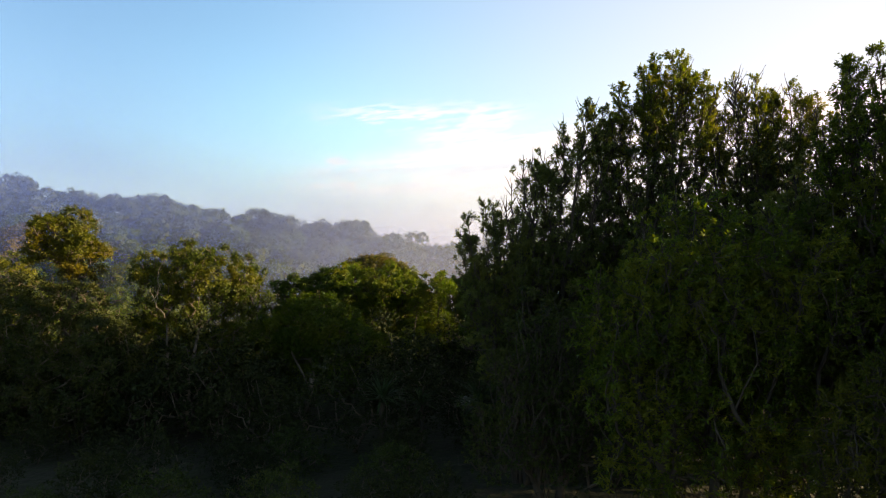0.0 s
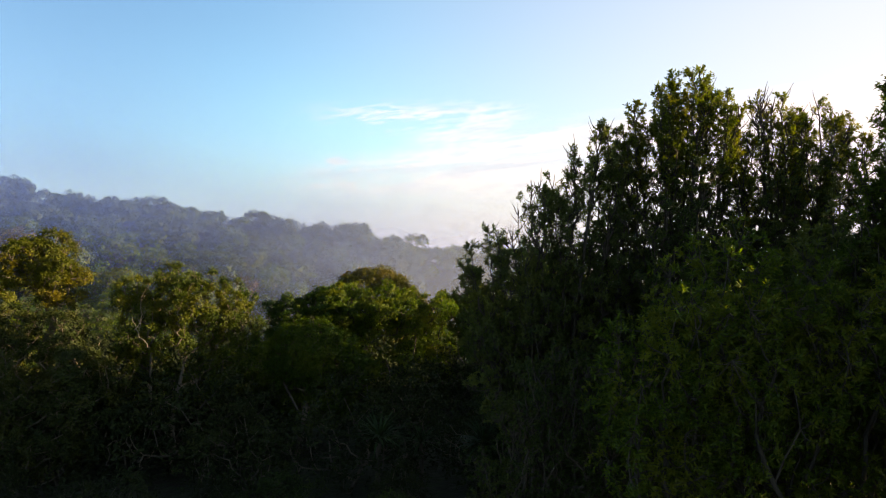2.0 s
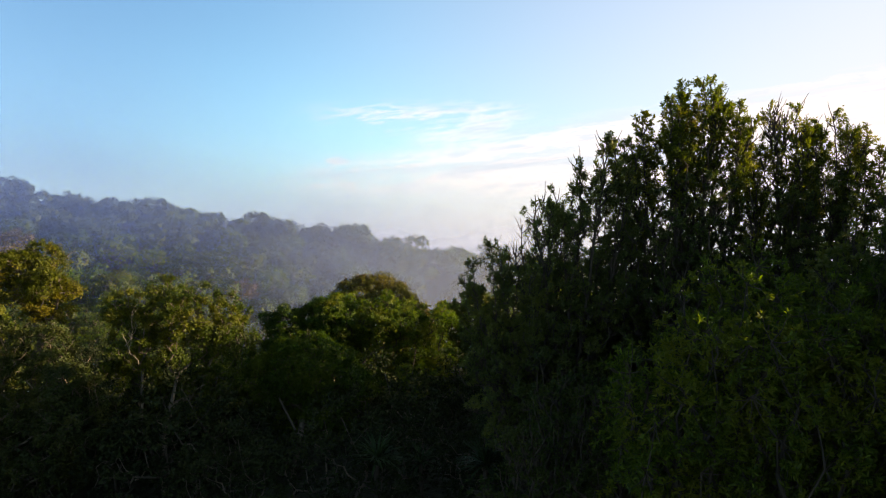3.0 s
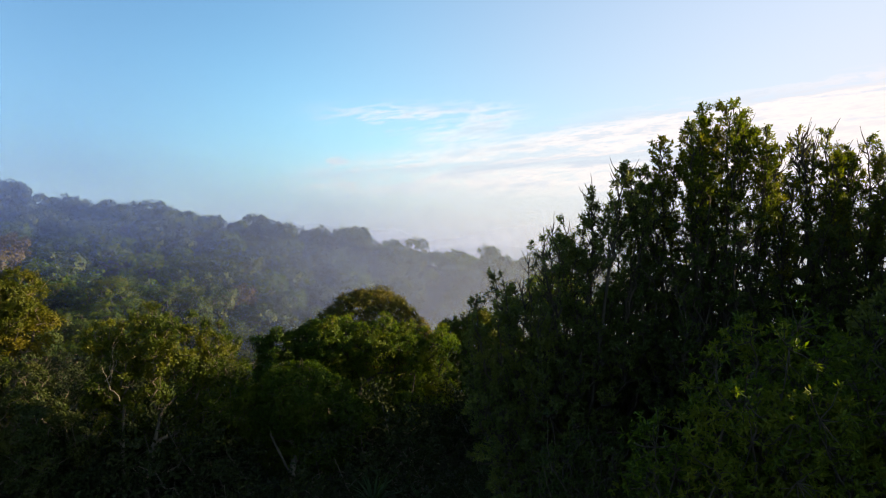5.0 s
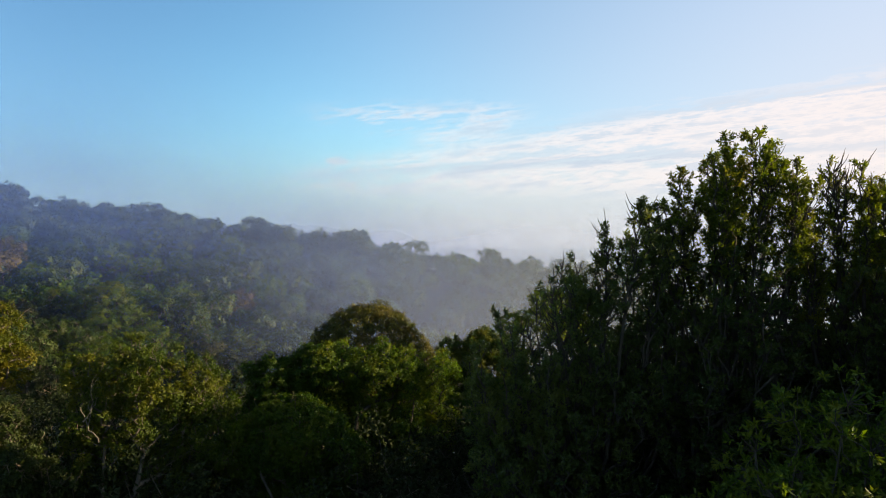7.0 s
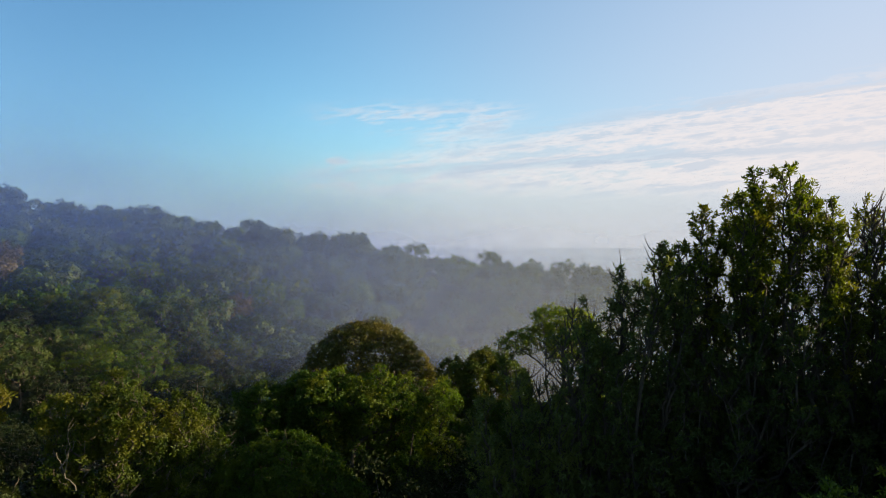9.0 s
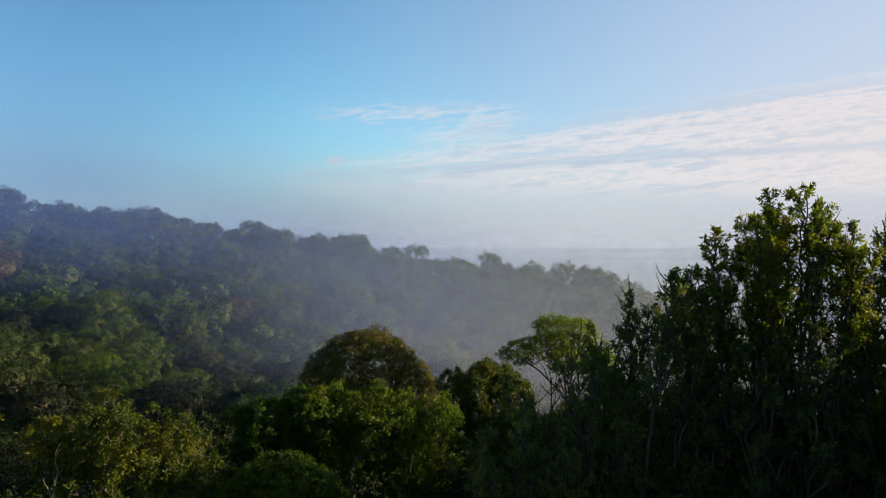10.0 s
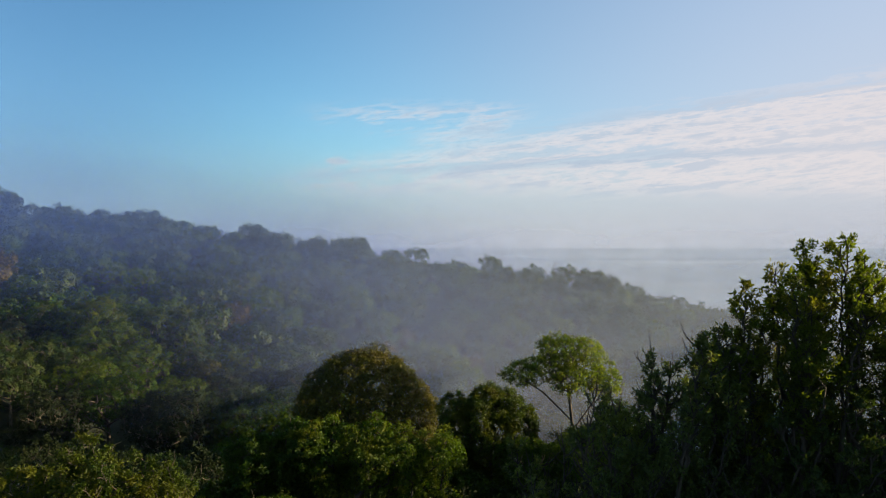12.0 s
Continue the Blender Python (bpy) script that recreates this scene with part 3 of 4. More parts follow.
for x, y, h, seed in ((8.8, 50.0, 5.6, 101), (5.6, 48.5, 5.2, 102), (11.6, 52.5, 6.0, 103), (-0.6, 47.0, 4.6, 104)):
    leafy_tree(x, y, [(0, 0, h * 0.5, 2.0, 1.8, h * 0.42), (1.2, 0, h * 0.42, 1.4, 1.4, h * 0.36), (-1.2, 0, h * 0.4, 1.4, 1.4, h * 0.36)], [stem((0, 0, -1), (0.1, 0, h * 0.4)), stem((0.2, 0, 0), (1.0, 0, h * 0.4))],
               leaf_glossy, seed, "leafy green bush at the edge of the slope", clumps=130, gap=0.5, clump=0.5, twigs=13, leaf=(0.19, 0.08), z=0.0)

# the tall shrubby trees beside the clearing: many thin upright stems with whorls of leaves at their tips
def hedge_tree(x, y, lobes, stems, mat, seed, label, clumps=300, gap=0.38, clump=0.5, twigs=12, per_twig=10, leaf=(0.1, 0.042), upright=0.9, bare=0.12, dead=30, shell=0.2, group=HEDGE, shoots=60, shoot=1.3):
    return plant("tree", x, y, tree_meshes("tree", lobes, stems, mat, bark_brown, seed, clumps=clumps, gap=gap, clump=clump, twigs=twigs, per_twig=per_twig, leaf=leaf,
                 upright=upright, thick=0.015, twig_r=0.012, jitter=0.12, wobble=0.05, lean=1.8, twig_share=0.5, bare=bare, dead=dead, shell=shell, shoots=shoots, shoot=shoot), label, group=group)


def plumes(root, tips, mat, seed, reach=0.76, shoots=34, leaf=(0.13, 0.046)):
    """Upright stems from the tree's foot, each forking into three that end in a brush of steep thin shoots with whorls of narrow leaves.
    tips: x, y, height of each stem's top, length of its brush, share of leafless shoots."""
    r = np.random.default_rng(seed)
    twigs_, spots_, ways = [], [], []
    for px, py, top, long, bald in tips:
        fork = np.array((px * 0.82, py * 0.82, top - long * 2.3))
        wood = []
        for fan in range(4):
            if fan == 0:
                way, thick = np.array([(px * 0.2, py * 0.2, 0), (px * 0.4, py * 0.4, top * 0.3), (px * 0.6, py * 0.6, top * 0.5), fork]), np.linspace(0.085, 0.05, 13)
            else:
                ang, off = fan * 2.1 + r.uniform(-0.6, 0.6), r.uniform(0.1, 0.5)
                tip = np.array((px + math.cos(ang) * off, py + math.sin(ang) * off, top - 0.2 - (0 if fan == 1 else r.uniform(0.15, 1.0))))
                way, thick = np.array([fork, fork + (tip - fork) * (0.36, 0.36, 0.3), fork + (tip - fork) * (0.85, 0.85, 0.65), tip]), np.linspace(0.04, 0.014, 13)
            at = np.linspace(0, 3, 13)
            line = np.stack([np.interp(at, range(4), way[:, k]) for k in range(3)], -1)
            line[1:-1] += r.normal(size=(11, 3)) * np.array([0.05, 0.05, 0])
            wood.append(tubes(line[:-1], line[1:], thick[:-1], thick[1:], 5))
            if fan == 0:
                continue
            n, high = int(shoots * (0.6 + 0.4 * long / 2)), line[-1, 2]
            z = fork[2] + (1 - r.random(n) ** 1.25) * (high - fork[2] - 0.2)
            q = np.stack([np.interp(z, line[:, 2], line[:, k]) for k in range(3)], -1)
            ang = r.uniform(0, 2 * np.pi, n)
            d = unit(np.stack([np.cos(ang), np.sin(ang), r.uniform(0.35, 1.2, n)], -1))
            size = reach * r.uniform(0.35, 0.95, n) * (0.7 + 0.5 * np.clip((high - z) / long, 0, 1))
            size = np.minimum(size, np.maximum(0.22, (high + 0.15 - z) * 0.9))
            naked = r.random(n) < bald
            size[naked] = reach * r.uniform(0.5, 1.1, naked.sum())
            for g_ in range(4):
                b = q + d * (size / 4)[:, None]
                twigs_.append(tubes(q, b, (0.015 - 0.0028 * g_) * np.where(naked, 1.6, 1.0), (0.0122 - 0.0028 * g_) * np.where(naked, 1.6, 1.0), 3))
                if g_ > 0:
                    keep = ~naked & (r.random(n) < (0.5, 0.75, 1.0)[g_ - 1])
                    for _ in range((8, 12, 20)[g_ - 1]):
                        spots_.append(b[keep] + r.normal(size=(keep.sum(), 3)) * 0.035 - d[keep] * r.uniform(0, 0.09, (keep.sum(), 1)))
                        ways.append(unit(d[keep] * r.uniform(-0.05, 0.9, (keep.sum(), 1)) + unit(r.normal(size=(keep.sum(), 3))) * 0.85))
                q, d = b, unit(d + np.array([0, 0, 0.32]) + r.normal(size=(n, 3)) * 0.13)
        part("stem", mesh_from("stem", *join(wood), bark_brown), root)
    base, way = np.concatenate(spots_), np.concatenate(ways)
    m = len(base)
    tagged(part("brushwood", mesh_from("brushwood", *join(twigs_), bark_brown), root), kind="stuff")
    tagged(part("foliage", mesh_from("foliage", *leaves(base, way, leaf[0] * r.uniform(0.6, 1.25, m), leaf[1] * r.uniform(0.75, 1.25, m), r), mat), root), kind="stuff")


shrubby = hedge_tree(3.3, 24.8, [(0.2, 0, 6.0, 2.7, 2.2, 3.4), (1.7, 0, 8.6, 1.6, 1.5, 2.2), (2.8, 0, 9.4, 1.0, 1.1, 2.0), (-1.5, 0, 7.0, 1.1, 1.2, 1.9), (0.3, 0, 8.4, 1.0, 1.1, 1.7)],
           [stem((0.3, 0, 0), (0.2, 0, 4), (-0.2, 0, 7)), stem((0.6, 0, 0), (1.1, 0, 5), (1.4, 0, 8.5)), stem((0.8, 0, 0), (1.6, 0, 5), (2.2, 0, 9.2)), stem((0, 0, 0), (-0.8, 0, 4), (-1.5, 0, 6))], leaf_hedge, 11,
           "dark upright shrubby tree with bare twig tips", clumps=420, gap=0.42, clump=0.5, twigs=13, per_twig=10, leaf=(0.13, 0.045), bare=0.1, dead=60, shoots=0)
plumes(shrubby, [(2.1, -1.1, 15.0, 1.5, 0.25), (1.6, 0.1, 14.4, 1.5, 0.4), (0.4, 1.4, 13.2, 1.5, 0.7), (0.2, -0.7, 13.1, 1.6, 0.4), (0.9, 0.5, 13.5, 1.6, 0.4), (-0.5, 0.2, 12.1, 1.6, 0.75), (-1.1, 2.6, 11.6, 1.3, 0.5),
                 (-1.2, 0, 11.3, 1.6, 0.35), (-1.9, -0.2, 10.8, 1.7, 0.1), (-2.3, 0.3, 10.2, 1.7, 0.05), (3.5, 0.2, 14.9, 1.8, 0.3), (2.9, -0.6, 14.3, 1.9, 0.25), (2.6, 1.0, 14.0, 1.9, 0.3), (1.1, -0.8, 12.6, 1.7, 0.2), (-0.4, -0.9, 11.0, 1.6, 0.1)], leaf_hedge, 111)
shrubby = hedge_tree(8.0, 24.4, [(0.2, 0, 8.2, 2.9, 2.4, 4.4), (0.4, 0, 11.4, 1.8, 1.7, 2.5)],
           [stem((0, 0, 0), (0.1, 0, 5), (-0.5, 0, 10)), stem((0.4, 0, 0), (0.9, 0, 6), (1.0, 0, 10)), stem((-0.3, 0, 0), (-1.0, 0, 6), (-1.5, 0, 9)), stem((0.2, 0, 0), (0.6, 0.5, 9))], leaf_hedge, 12,
           "tallest upright shrubby tree with whorled green leaves", clumps=400, gap=0.46, clump=0.5, twigs=13, per_twig=10, leaf=(0.13, 0.045), dead=40, shoots=0)
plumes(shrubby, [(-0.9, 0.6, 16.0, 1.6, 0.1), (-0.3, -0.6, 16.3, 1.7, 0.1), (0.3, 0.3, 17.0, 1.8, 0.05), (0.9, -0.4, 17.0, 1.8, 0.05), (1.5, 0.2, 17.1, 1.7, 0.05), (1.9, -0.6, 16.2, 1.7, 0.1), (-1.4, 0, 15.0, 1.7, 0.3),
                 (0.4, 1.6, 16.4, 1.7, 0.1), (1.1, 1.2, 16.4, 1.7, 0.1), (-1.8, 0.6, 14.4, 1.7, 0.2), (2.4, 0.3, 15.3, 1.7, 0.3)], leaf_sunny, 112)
shrubby = hedge_tree(11.9, 24.8, [(0.3, 0, 8.0, 2.9, 2.4, 4.4), (0.8, 0, 11.0, 2.4, 1.9, 2.5)],
           [stem((0, 0, 0), (0.2, 0, 5), (-0.1, 0, 10)), stem((0.4, 0, 0), (1.2, 0, 7), (1.6, 0, 10)), stem((-0.2, 0, 0), (-0.8, 0, 8))], leaf_hedge, 13,
           "upright shrubby tree with many thin dark stems", clumps=400, gap=0.46, clump=0.5, twigs=13, per_twig=10, leaf=(0.13, 0.045), bare=0.1, dead=50, shoots=0)
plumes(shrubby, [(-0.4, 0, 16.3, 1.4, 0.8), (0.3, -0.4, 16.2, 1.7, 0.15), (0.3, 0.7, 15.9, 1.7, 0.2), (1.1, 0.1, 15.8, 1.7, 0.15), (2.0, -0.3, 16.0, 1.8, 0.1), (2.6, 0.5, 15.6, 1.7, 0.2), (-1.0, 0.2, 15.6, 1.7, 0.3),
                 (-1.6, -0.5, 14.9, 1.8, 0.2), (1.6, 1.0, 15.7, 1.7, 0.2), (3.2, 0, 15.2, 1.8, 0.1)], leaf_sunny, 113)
shrubby = hedge_tree(13.4, 18.6, [(0.2, 0, 11.6, 2.0, 1.9, 2.4), (-1.2, 0, 9.8, 1.6, 1.8, 2.4), (0.8, 0, 6.5, 3, 2.4, 4)],
           [stem((0.4, 0, 0), (0.4, 0, 5), (0.1, 0, 9)), stem((0, 0, 0), (-0.8, 0, 5), (-1.4, 0, 8))], leaf_fresh, 14,
           "tall leafy tree with an arched crown", clumps=420, upright=0.4, dead=20, shoots=0, leaf=(0.14, 0.05))
plumes(shrubby, [(-0.6, 1.4, 15.6, 1.6, 0.1), (-1.3, 0.3, 14.6, 1.6, 0.2), (-1.8, 0.6, 13.4, 1.5, 0.3), (0.5, 0, 15.7, 1.8, 0.1), (1.4, 0.5, 15.9, 1.8, 0.05), (0.3, 1.2, 15.9, 1.6, 0.1), (2.2, 0, 15.0, 1.8, 0.1)], leaf_glossy, 114)
hedge_tree(7.4, 17.6, [(-0.4, 0, 8.2, 2.2, 1.8, 2.6), (2.0, 0, 8.0, 2.0, 1.8, 2.4), (-2.2, 0, 6.2, 1.6, 1.6, 2.6), (0.4, 0, 4.2, 3.4, 2.2, 3.6)],
           [stem((0, 0, 0), (0.2, 0, 3), (0, 0, 6.5)), stem((0.5, 0, 0), (1.6, 0, 5)), stem((0, 0, 0), (-1.4, 0, 3.5))], leaf_fresh, 15,
           "leafy dark green tree with drooping sprays", clumps=460, upright=0.0, dead=0, bare=0.0, shoots=0, twigs=12, clump=0.6, leaf=(0.15, 0.05))
hedge_tree(3.8, 20.6, [(0, 0, 5.0, 1.9, 1.7, 2.4), (-1.2, 0, 3.2, 1.8, 1.6, 2.6), (1.4, 0, 3.4, 1.8, 1.6, 2.8)],
           [stem((0, 0, 0), (0.1, 0, 3.5)), stem((-.2, 0, 0), (-1.1, 0, 2.5))], leaf_dark, 16, "dark bushy shrub below the tall trees", clumps=300, upright=0.3, shoots=20)
hedge_tree(10.6, 13.9, [(0, 0, 5.2, 1.7, 1.4, 2.3), (1.6, 0, 4.6, 1.9, 1.5, 2.4), (-1.2, 0, 4.2, 1.2, 1.2, 2.2)],
           [stem((0, 0, 0), (0.1, 0, 3.5)), stem((.3, 0, 0), (1.4, 0, 3.0))], leaf_lime, 17, "bushy tree with narrow yellow-green leaves", clumps=300, upright=0.0, dead=0, leaf=(0.13, 0.03), shoots=0, twigs=13)

for x, y, h, seed in ((9.6, 27.6, 13.0, 91), (14.2, 27.0, 13.6, 92), (17.8, 22.4, 12.6, 93), (5.4, 27.8, 10.4, 94), (11.6, 20.2, 11.4, 95), (15.8, 20.0, 11.6, 96), (19.5, 27.0, 14.6, 97)):
    hedge_tree(x, y, [(0, 0, h * 0.6, 2.6, 2.0, h * 0.38), (1.4, 0, h * 0.45, 2.0, 1.8, h * 0.38), (-1.4, 0, h * 0.45, 2.0, 1.8, h * 0.38)],
               [stem((0, 0, 0), (0.1, 0, h * 0.5)), stem((0.2, 0, 0), (1.2, 0, h * 0.4)), stem((-0.2, 0, 0), (-1.2, 0, h * 0.4))], leaf_hedge, seed,
               "dark dense shrubby tree in the second row", clumps=420, gap=0.45, clump=0.65, leaf=(0.19, 0.08), shoots=20, shoot=0.8, twigs=8)

# unseen trees added right of the view to shade the clearing and valley
shade_kinds = [tree_meshes("tree", [(0, 0, h * 0.62, 3.6, 3.4, h * 0.36), (1.6, 1, h * 0.5, 2.6, 2.6, h * 0.34), (-1.6, -1, h * 0.45, 2.6, 2.6, h * 0.32)],
               [stem((0, 0, 0), (0.2, 0, h * 0.5))], leaf_glossy, bark_brown, 80 + i, clumps=110, gap=0.9, clump=1.2, twigs=9, per_twig=5, leaf=(0.55, 0.26), twig_r=0.0, shell=0.3)
               for i, h in enumerate((17.0, 19.0))]
rng = np.random.default_rng(21)
for i in range(18):
    for j in range(3):
        yy = -6 + i * 6.4 + rng.uniform(-1.5, 1.5)
        xx = max(20 + j * 6.5, 0.78 * yy + (6 if yy < 58 else 16) + j * 6.5) + rng.uniform(-1.5, 1.5)
        # sizes set how high the added shade reaches on the trees in view
        plant("tree", xx, yy, shade_kinds[(i + j) % 2], "unseen tall broadleaf tree added to shade clearing and valley", group="trees at the wood's edge", turn=rng.uniform(0, 360), size=rng.uniform(0.94, 1.08) * (0.92 if 8 < yy < 27 else 0.79 if yy < 36 else 0.67 if yy < 66 else 0.95))

# ---------------------------------------------------------------- undergrowth
shrub_kinds = []
# leaf_shade carries the undergrowth's shade in its colour
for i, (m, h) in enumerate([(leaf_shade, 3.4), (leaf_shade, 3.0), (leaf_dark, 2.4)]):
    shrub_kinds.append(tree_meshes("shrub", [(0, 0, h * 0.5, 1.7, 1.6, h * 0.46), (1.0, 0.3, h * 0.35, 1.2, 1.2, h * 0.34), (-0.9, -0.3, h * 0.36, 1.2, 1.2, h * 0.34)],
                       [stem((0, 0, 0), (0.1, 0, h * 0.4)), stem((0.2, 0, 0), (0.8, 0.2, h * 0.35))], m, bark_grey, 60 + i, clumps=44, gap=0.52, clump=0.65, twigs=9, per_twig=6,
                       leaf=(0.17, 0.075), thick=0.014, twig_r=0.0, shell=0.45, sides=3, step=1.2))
spots = []
for k in range(2600):
    yy = rng.uniform(19, 66)
    xx = rng.uniform(-0.78 * yy - 3, 0.62 * yy + 2)
    gap = 1.9 if yy < 46 else 2.5
    if xx > 0 and yy < 27:
        continue
    if all((xx - a) ** 2 + (yy - b) ** 2 > gap**2 for a, b in spots) and len(spots) < 180:
        spots.append((xx, yy))
for k in range(400):
    yy = rng.uniform(62, 104)
    xx = rng.uniform(-0.78 * yy - 3, -14)
    if all((xx - a) ** 2 + (yy - b) ** 2 > 3.4**2 for a, b in spots) and len(spots) < 270:
        spots.append((xx, yy))
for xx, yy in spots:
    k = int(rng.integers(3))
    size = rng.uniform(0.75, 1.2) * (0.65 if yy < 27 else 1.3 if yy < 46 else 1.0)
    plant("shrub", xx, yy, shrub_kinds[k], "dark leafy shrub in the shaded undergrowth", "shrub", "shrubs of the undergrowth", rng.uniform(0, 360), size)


def spear_plant(seed, n=70):
    """A short stem with a round head of long stiff leaves."""
    r = np.random.default_rng(seed)
    d = unit(np.stack([r.normal(size=n), r.normal(size=n), r.uniform(-0.2, 1.4, n)], -1))
    base = np.repeat(np.array([[0, 0, 2.0]]), n, 0)
    mid = base + d * 0.55
    tipp = mid + unit(d + np.array([0, 0, -0.35])) * r.uniform(0.4, 0.6, n)[:, None]
    sdir, _ = sideways(d)
    wd = 0.035
    verts = np.stack([base - sdir * wd * 0.5, base + sdir * wd * 0.5, mid + sdir * wd, tipp, mid - sdir * wd], 1).reshape(-1, 3)
    i = np.arange(n)[:, None] * 5
    faces = np.concatenate([i + np.array([[0, 1, 2]]), i + np.array([[0, 2, 4]]), i + np.array([[4, 2, 3]])])
    a = np.array([[0, 0, 0], [0.03, 0, 1.0]])
    b = np.array([[0.03, 0, 1.0], [0, 0, 2.0]])
    return {"trunk": mesh_from("trunk", *tubes(a, b, np.array([0.11, 0.09]), np.array([0.09, 0.07]), 8), bark_brown), "leaf_rosette": mesh_from("leaf_rosette", verts, faces, leaf_spear)}


spear = spear_plant(3)
for xx, yy, size in [(-2.7, 28.0, 1.3), (1.6, 27.6, 1.25), (-1.0, 29.2, 1.0), (2.6, 29.0, 1.2)]:
    plant("spear_plant", xx, yy, spear, "blue-green spiky rosette plant on a short stem", "plant", "spiky rosette plants", rng.uniform(0, 360), size)

# ---------------------------------------------------------------- valley and hillside woods
rng = np.random.default_rng(5)


def wild_tree(seed, mat, bark, width, height, clumps, twigs, per_twig, leaf, clump):
    r = np.random.default_rng(seed)
    lobes = [(0, 0, height * 0.48, width * 0.42, width * 0.42, height * 0.46)]
    for _ in range(5):
        a = r.uniform(0, 2 * np.pi)
        lobes.append((math.cos(a) * width * 0.28, math.sin(a) * width * 0.28, height * r.uniform(0.3, 0.7), width * 0.28, width * 0.28, height * 0.25))
    return tree_meshes("wild_tree", lumpy(lobes, seed, 5, (0.3, 0.5), 0.7), [stem((0, 0, 0), (r.uniform(-.4, .4), r.uniform(-.4, .4), height * 0.45))], mat, bark, seed, clumps=clumps,
                       gap=clump * 0.75, clump=clump, twigs=twigs, per_twig=per_twig, leaf=leaf, thick=0.03, twig_r=0.0, shell=0.78, sides=3, step=2.0, under=-0.6, lay=0.75)


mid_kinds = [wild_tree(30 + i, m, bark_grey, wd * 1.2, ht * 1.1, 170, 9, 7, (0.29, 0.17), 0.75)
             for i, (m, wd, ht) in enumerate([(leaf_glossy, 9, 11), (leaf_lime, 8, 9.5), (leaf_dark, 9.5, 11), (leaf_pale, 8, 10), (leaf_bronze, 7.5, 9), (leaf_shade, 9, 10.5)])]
far_kinds = [wild_tree(50 + i, m, bark_grey, wd, ht, 80, 6, 4, (0.62, 0.46), 1.0)
             for i, (m, wd, ht) in enumerate([(leaf_glossy, 9.5, 11), (leaf_glossy, 8.5, 9.5), (leaf_dark, 10, 12), (leaf_dark, 8, 10), (leaf_russet, 7.5, 9)])]
labels_mid = ["green broadleaf tree in the misty valley", "yellow-green rounded tree in the valley woods", "dark green spreading tree in the valley woods",
              "pale green airy tree in the misty valley", "brownish green tree in the valley woods", "valley tree with shade put into its dark leaves"]
labels_far = ["hazy green tree on the wooded hillside", "hazy light green tree on the hillside", "dark hazy tree on the wooded hillside",
              "dark rounded tree in the hillside woods", "russet-brown tree among the hillside woods"]
spots = []
for y in np.arange(66, 286, 1.0):
    for _ in range(10):
        yy = y + rng.uniform(0, 1)
        xx = rng.uniform(-0.80 * yy - 6, min(0.46 * yy + 6, 120))
        if xx < -12 and yy < 102:
            continue
        gap = 5.6 + 0.006 * yy if yy > 150 else 7.0
        if all((xx - a) ** 2 + (yy - b) ** 2 > gap**2 for a, b in spots):
            spots.append((xx, yy))
spots.sort(key=lambda s: s[1])
plant("hillside_tree", -119.0, 175.0, far_kinds[4], "big russet-brown tree standing out on the hillside", group="trees of the wooded hillside", turn=40, size=1.35, z=2.0)
plant("hillside_tree", -178.0, 265.0, far_kinds[2], "tall dark tree standing over the misty ridge", group="trees of the wooded hillside", turn=10, size=1.25, z=23.5)
for xx, yy, k, size, zz in ((-61.0, 149.0, 1, 1.55, -13.0), (-73.0, 147.0, 1, 1.7, -12.0), (-67.0, 138.0, 0, 1.35, -13.5), (-84.0, 150.0, 1, 1.5, -11.5)):
    plant("hillside_tree", xx, yy, mid_kinds[k], "large spreading yellow-green tree above the valley woods", group="trees of the wooded hillside", turn=xx * 40, size=size, z=zz)
shared = 0
rest = [[], []]
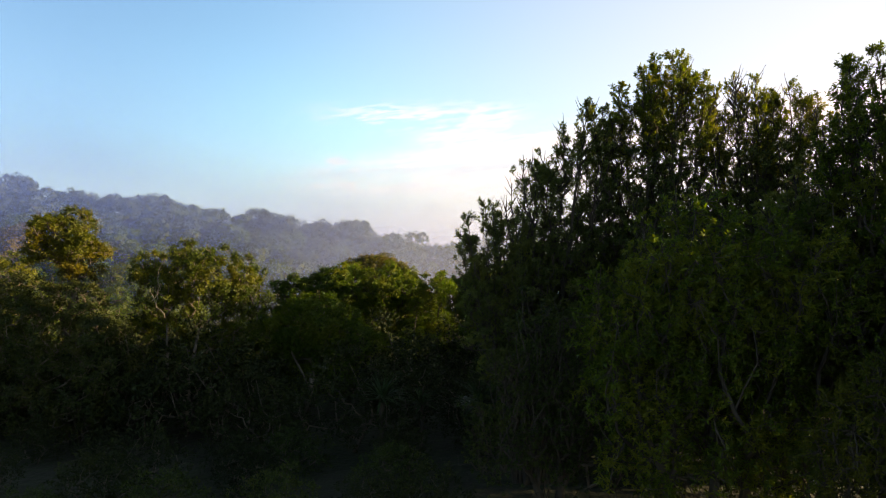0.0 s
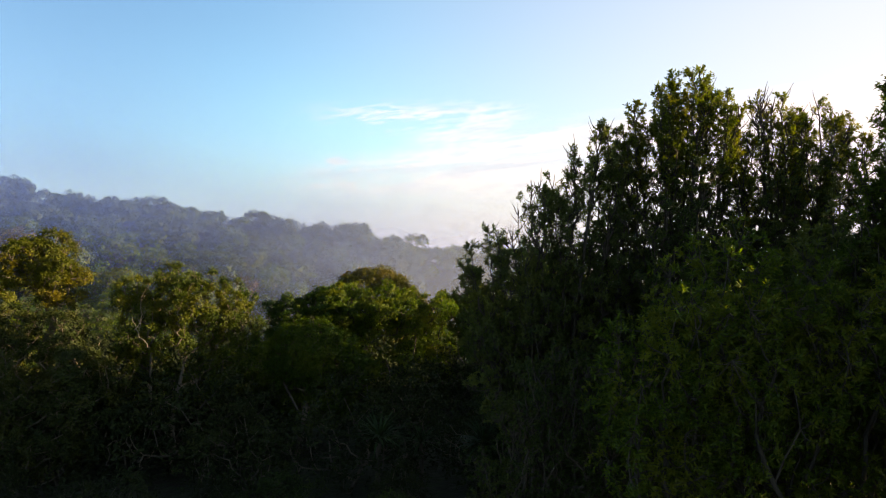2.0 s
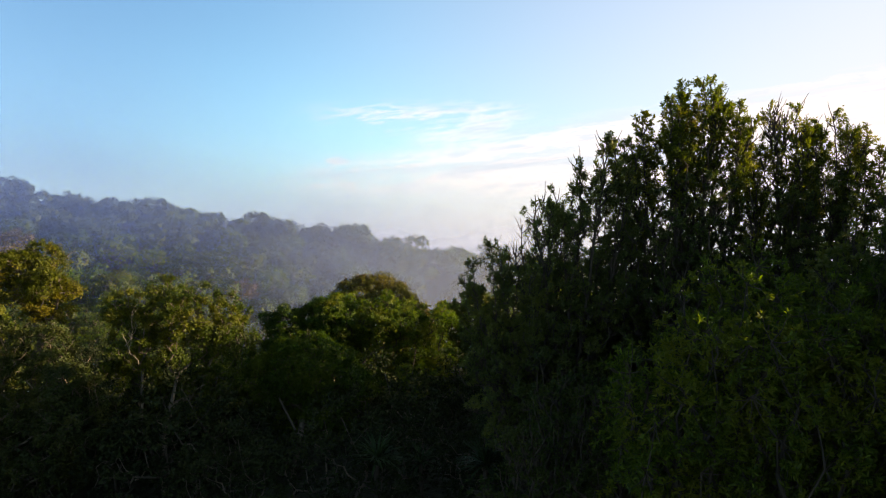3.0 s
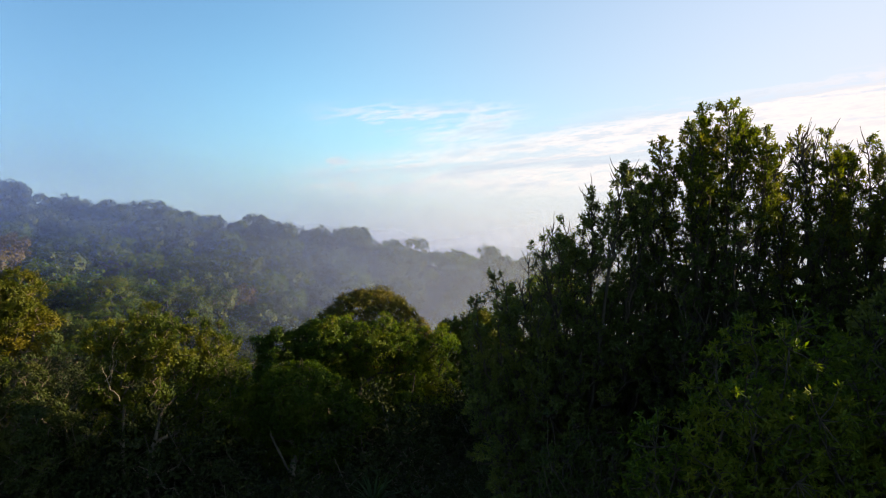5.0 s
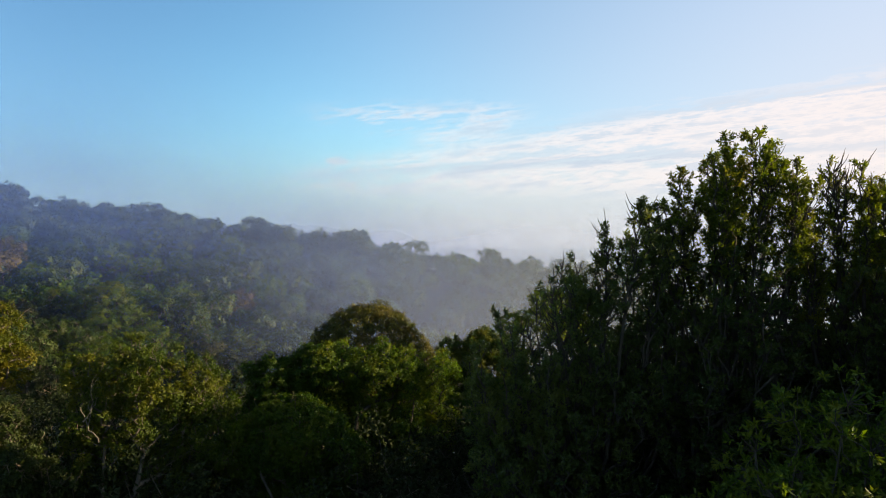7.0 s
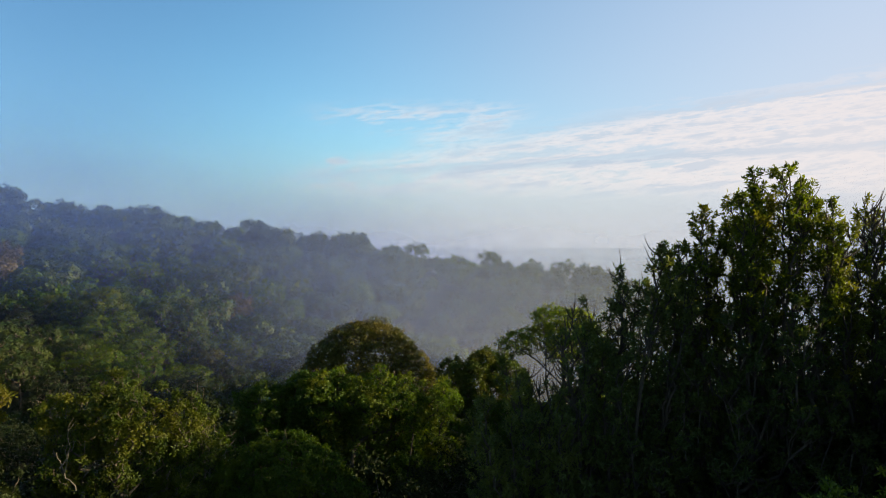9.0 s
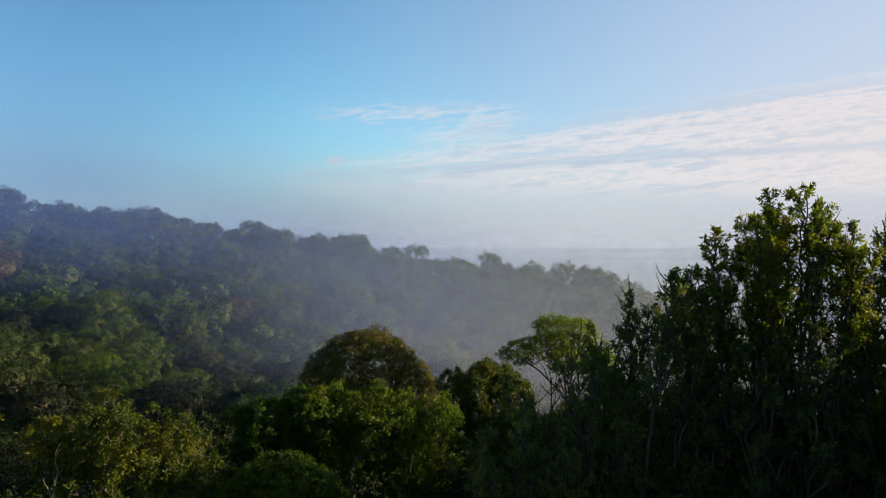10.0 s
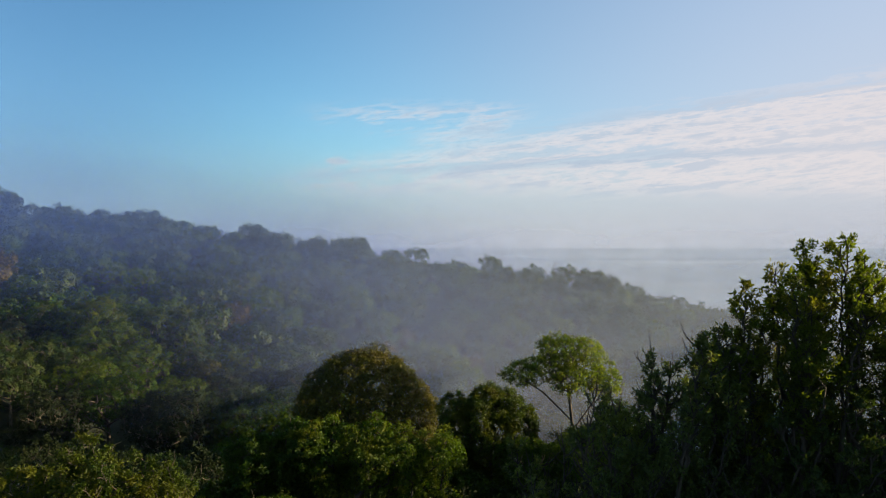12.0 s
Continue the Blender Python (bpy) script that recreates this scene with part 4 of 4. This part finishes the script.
for xx, yy in spots:
    turn, size = rng.uniform(0, 360), rng.uniform(0.7, 1.25)
    if shared < 290:
        near = yy < 150
        # kind 5, its leaves darkened for shade, is commonest low in the valley
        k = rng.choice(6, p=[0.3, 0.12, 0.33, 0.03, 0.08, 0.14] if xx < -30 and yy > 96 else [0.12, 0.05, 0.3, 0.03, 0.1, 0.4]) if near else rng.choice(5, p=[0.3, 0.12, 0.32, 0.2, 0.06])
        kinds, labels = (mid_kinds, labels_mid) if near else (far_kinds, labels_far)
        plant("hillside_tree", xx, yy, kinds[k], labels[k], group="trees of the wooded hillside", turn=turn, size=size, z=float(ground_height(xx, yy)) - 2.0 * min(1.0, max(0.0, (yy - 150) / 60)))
        shared += 1
    else:
        k = rng.choice(5, p=[0.3, 0.12, 0.32, 0.2, 0.06])
        me = far_kinds[k]["crown"]
        co = np.empty(len(me.vertices) * 3, np.float32)
        me.vertices.foreach_get("co", co)
        fc = np.empty(len(me.loops), np.int32)
        me.loops.foreach_get("vertex_index", fc)
        ca, sa = math.cos(radians(turn)), math.sin(radians(turn))
        co = co.reshape(-1, 3) @ np.array([[ca, sa, 0], [-sa, ca, 0], [0, 0, 1]]) * size + np.array([xx, yy, float(ground_height(xx, yy)) - 2.2])
        rest[k % 2].append((co, fc.reshape(-1, 3)))
for k, (mat, lab) in enumerate([(leaf_dark, "dark hazy woods along the far ridge"), (leaf_glossy, "lighter green hazy woods along the far ridge")]):
    tagged(new("far_woods", mesh_from("far_woods", *join(rest[k]), mat)), lab, "woods", kind="stuff")

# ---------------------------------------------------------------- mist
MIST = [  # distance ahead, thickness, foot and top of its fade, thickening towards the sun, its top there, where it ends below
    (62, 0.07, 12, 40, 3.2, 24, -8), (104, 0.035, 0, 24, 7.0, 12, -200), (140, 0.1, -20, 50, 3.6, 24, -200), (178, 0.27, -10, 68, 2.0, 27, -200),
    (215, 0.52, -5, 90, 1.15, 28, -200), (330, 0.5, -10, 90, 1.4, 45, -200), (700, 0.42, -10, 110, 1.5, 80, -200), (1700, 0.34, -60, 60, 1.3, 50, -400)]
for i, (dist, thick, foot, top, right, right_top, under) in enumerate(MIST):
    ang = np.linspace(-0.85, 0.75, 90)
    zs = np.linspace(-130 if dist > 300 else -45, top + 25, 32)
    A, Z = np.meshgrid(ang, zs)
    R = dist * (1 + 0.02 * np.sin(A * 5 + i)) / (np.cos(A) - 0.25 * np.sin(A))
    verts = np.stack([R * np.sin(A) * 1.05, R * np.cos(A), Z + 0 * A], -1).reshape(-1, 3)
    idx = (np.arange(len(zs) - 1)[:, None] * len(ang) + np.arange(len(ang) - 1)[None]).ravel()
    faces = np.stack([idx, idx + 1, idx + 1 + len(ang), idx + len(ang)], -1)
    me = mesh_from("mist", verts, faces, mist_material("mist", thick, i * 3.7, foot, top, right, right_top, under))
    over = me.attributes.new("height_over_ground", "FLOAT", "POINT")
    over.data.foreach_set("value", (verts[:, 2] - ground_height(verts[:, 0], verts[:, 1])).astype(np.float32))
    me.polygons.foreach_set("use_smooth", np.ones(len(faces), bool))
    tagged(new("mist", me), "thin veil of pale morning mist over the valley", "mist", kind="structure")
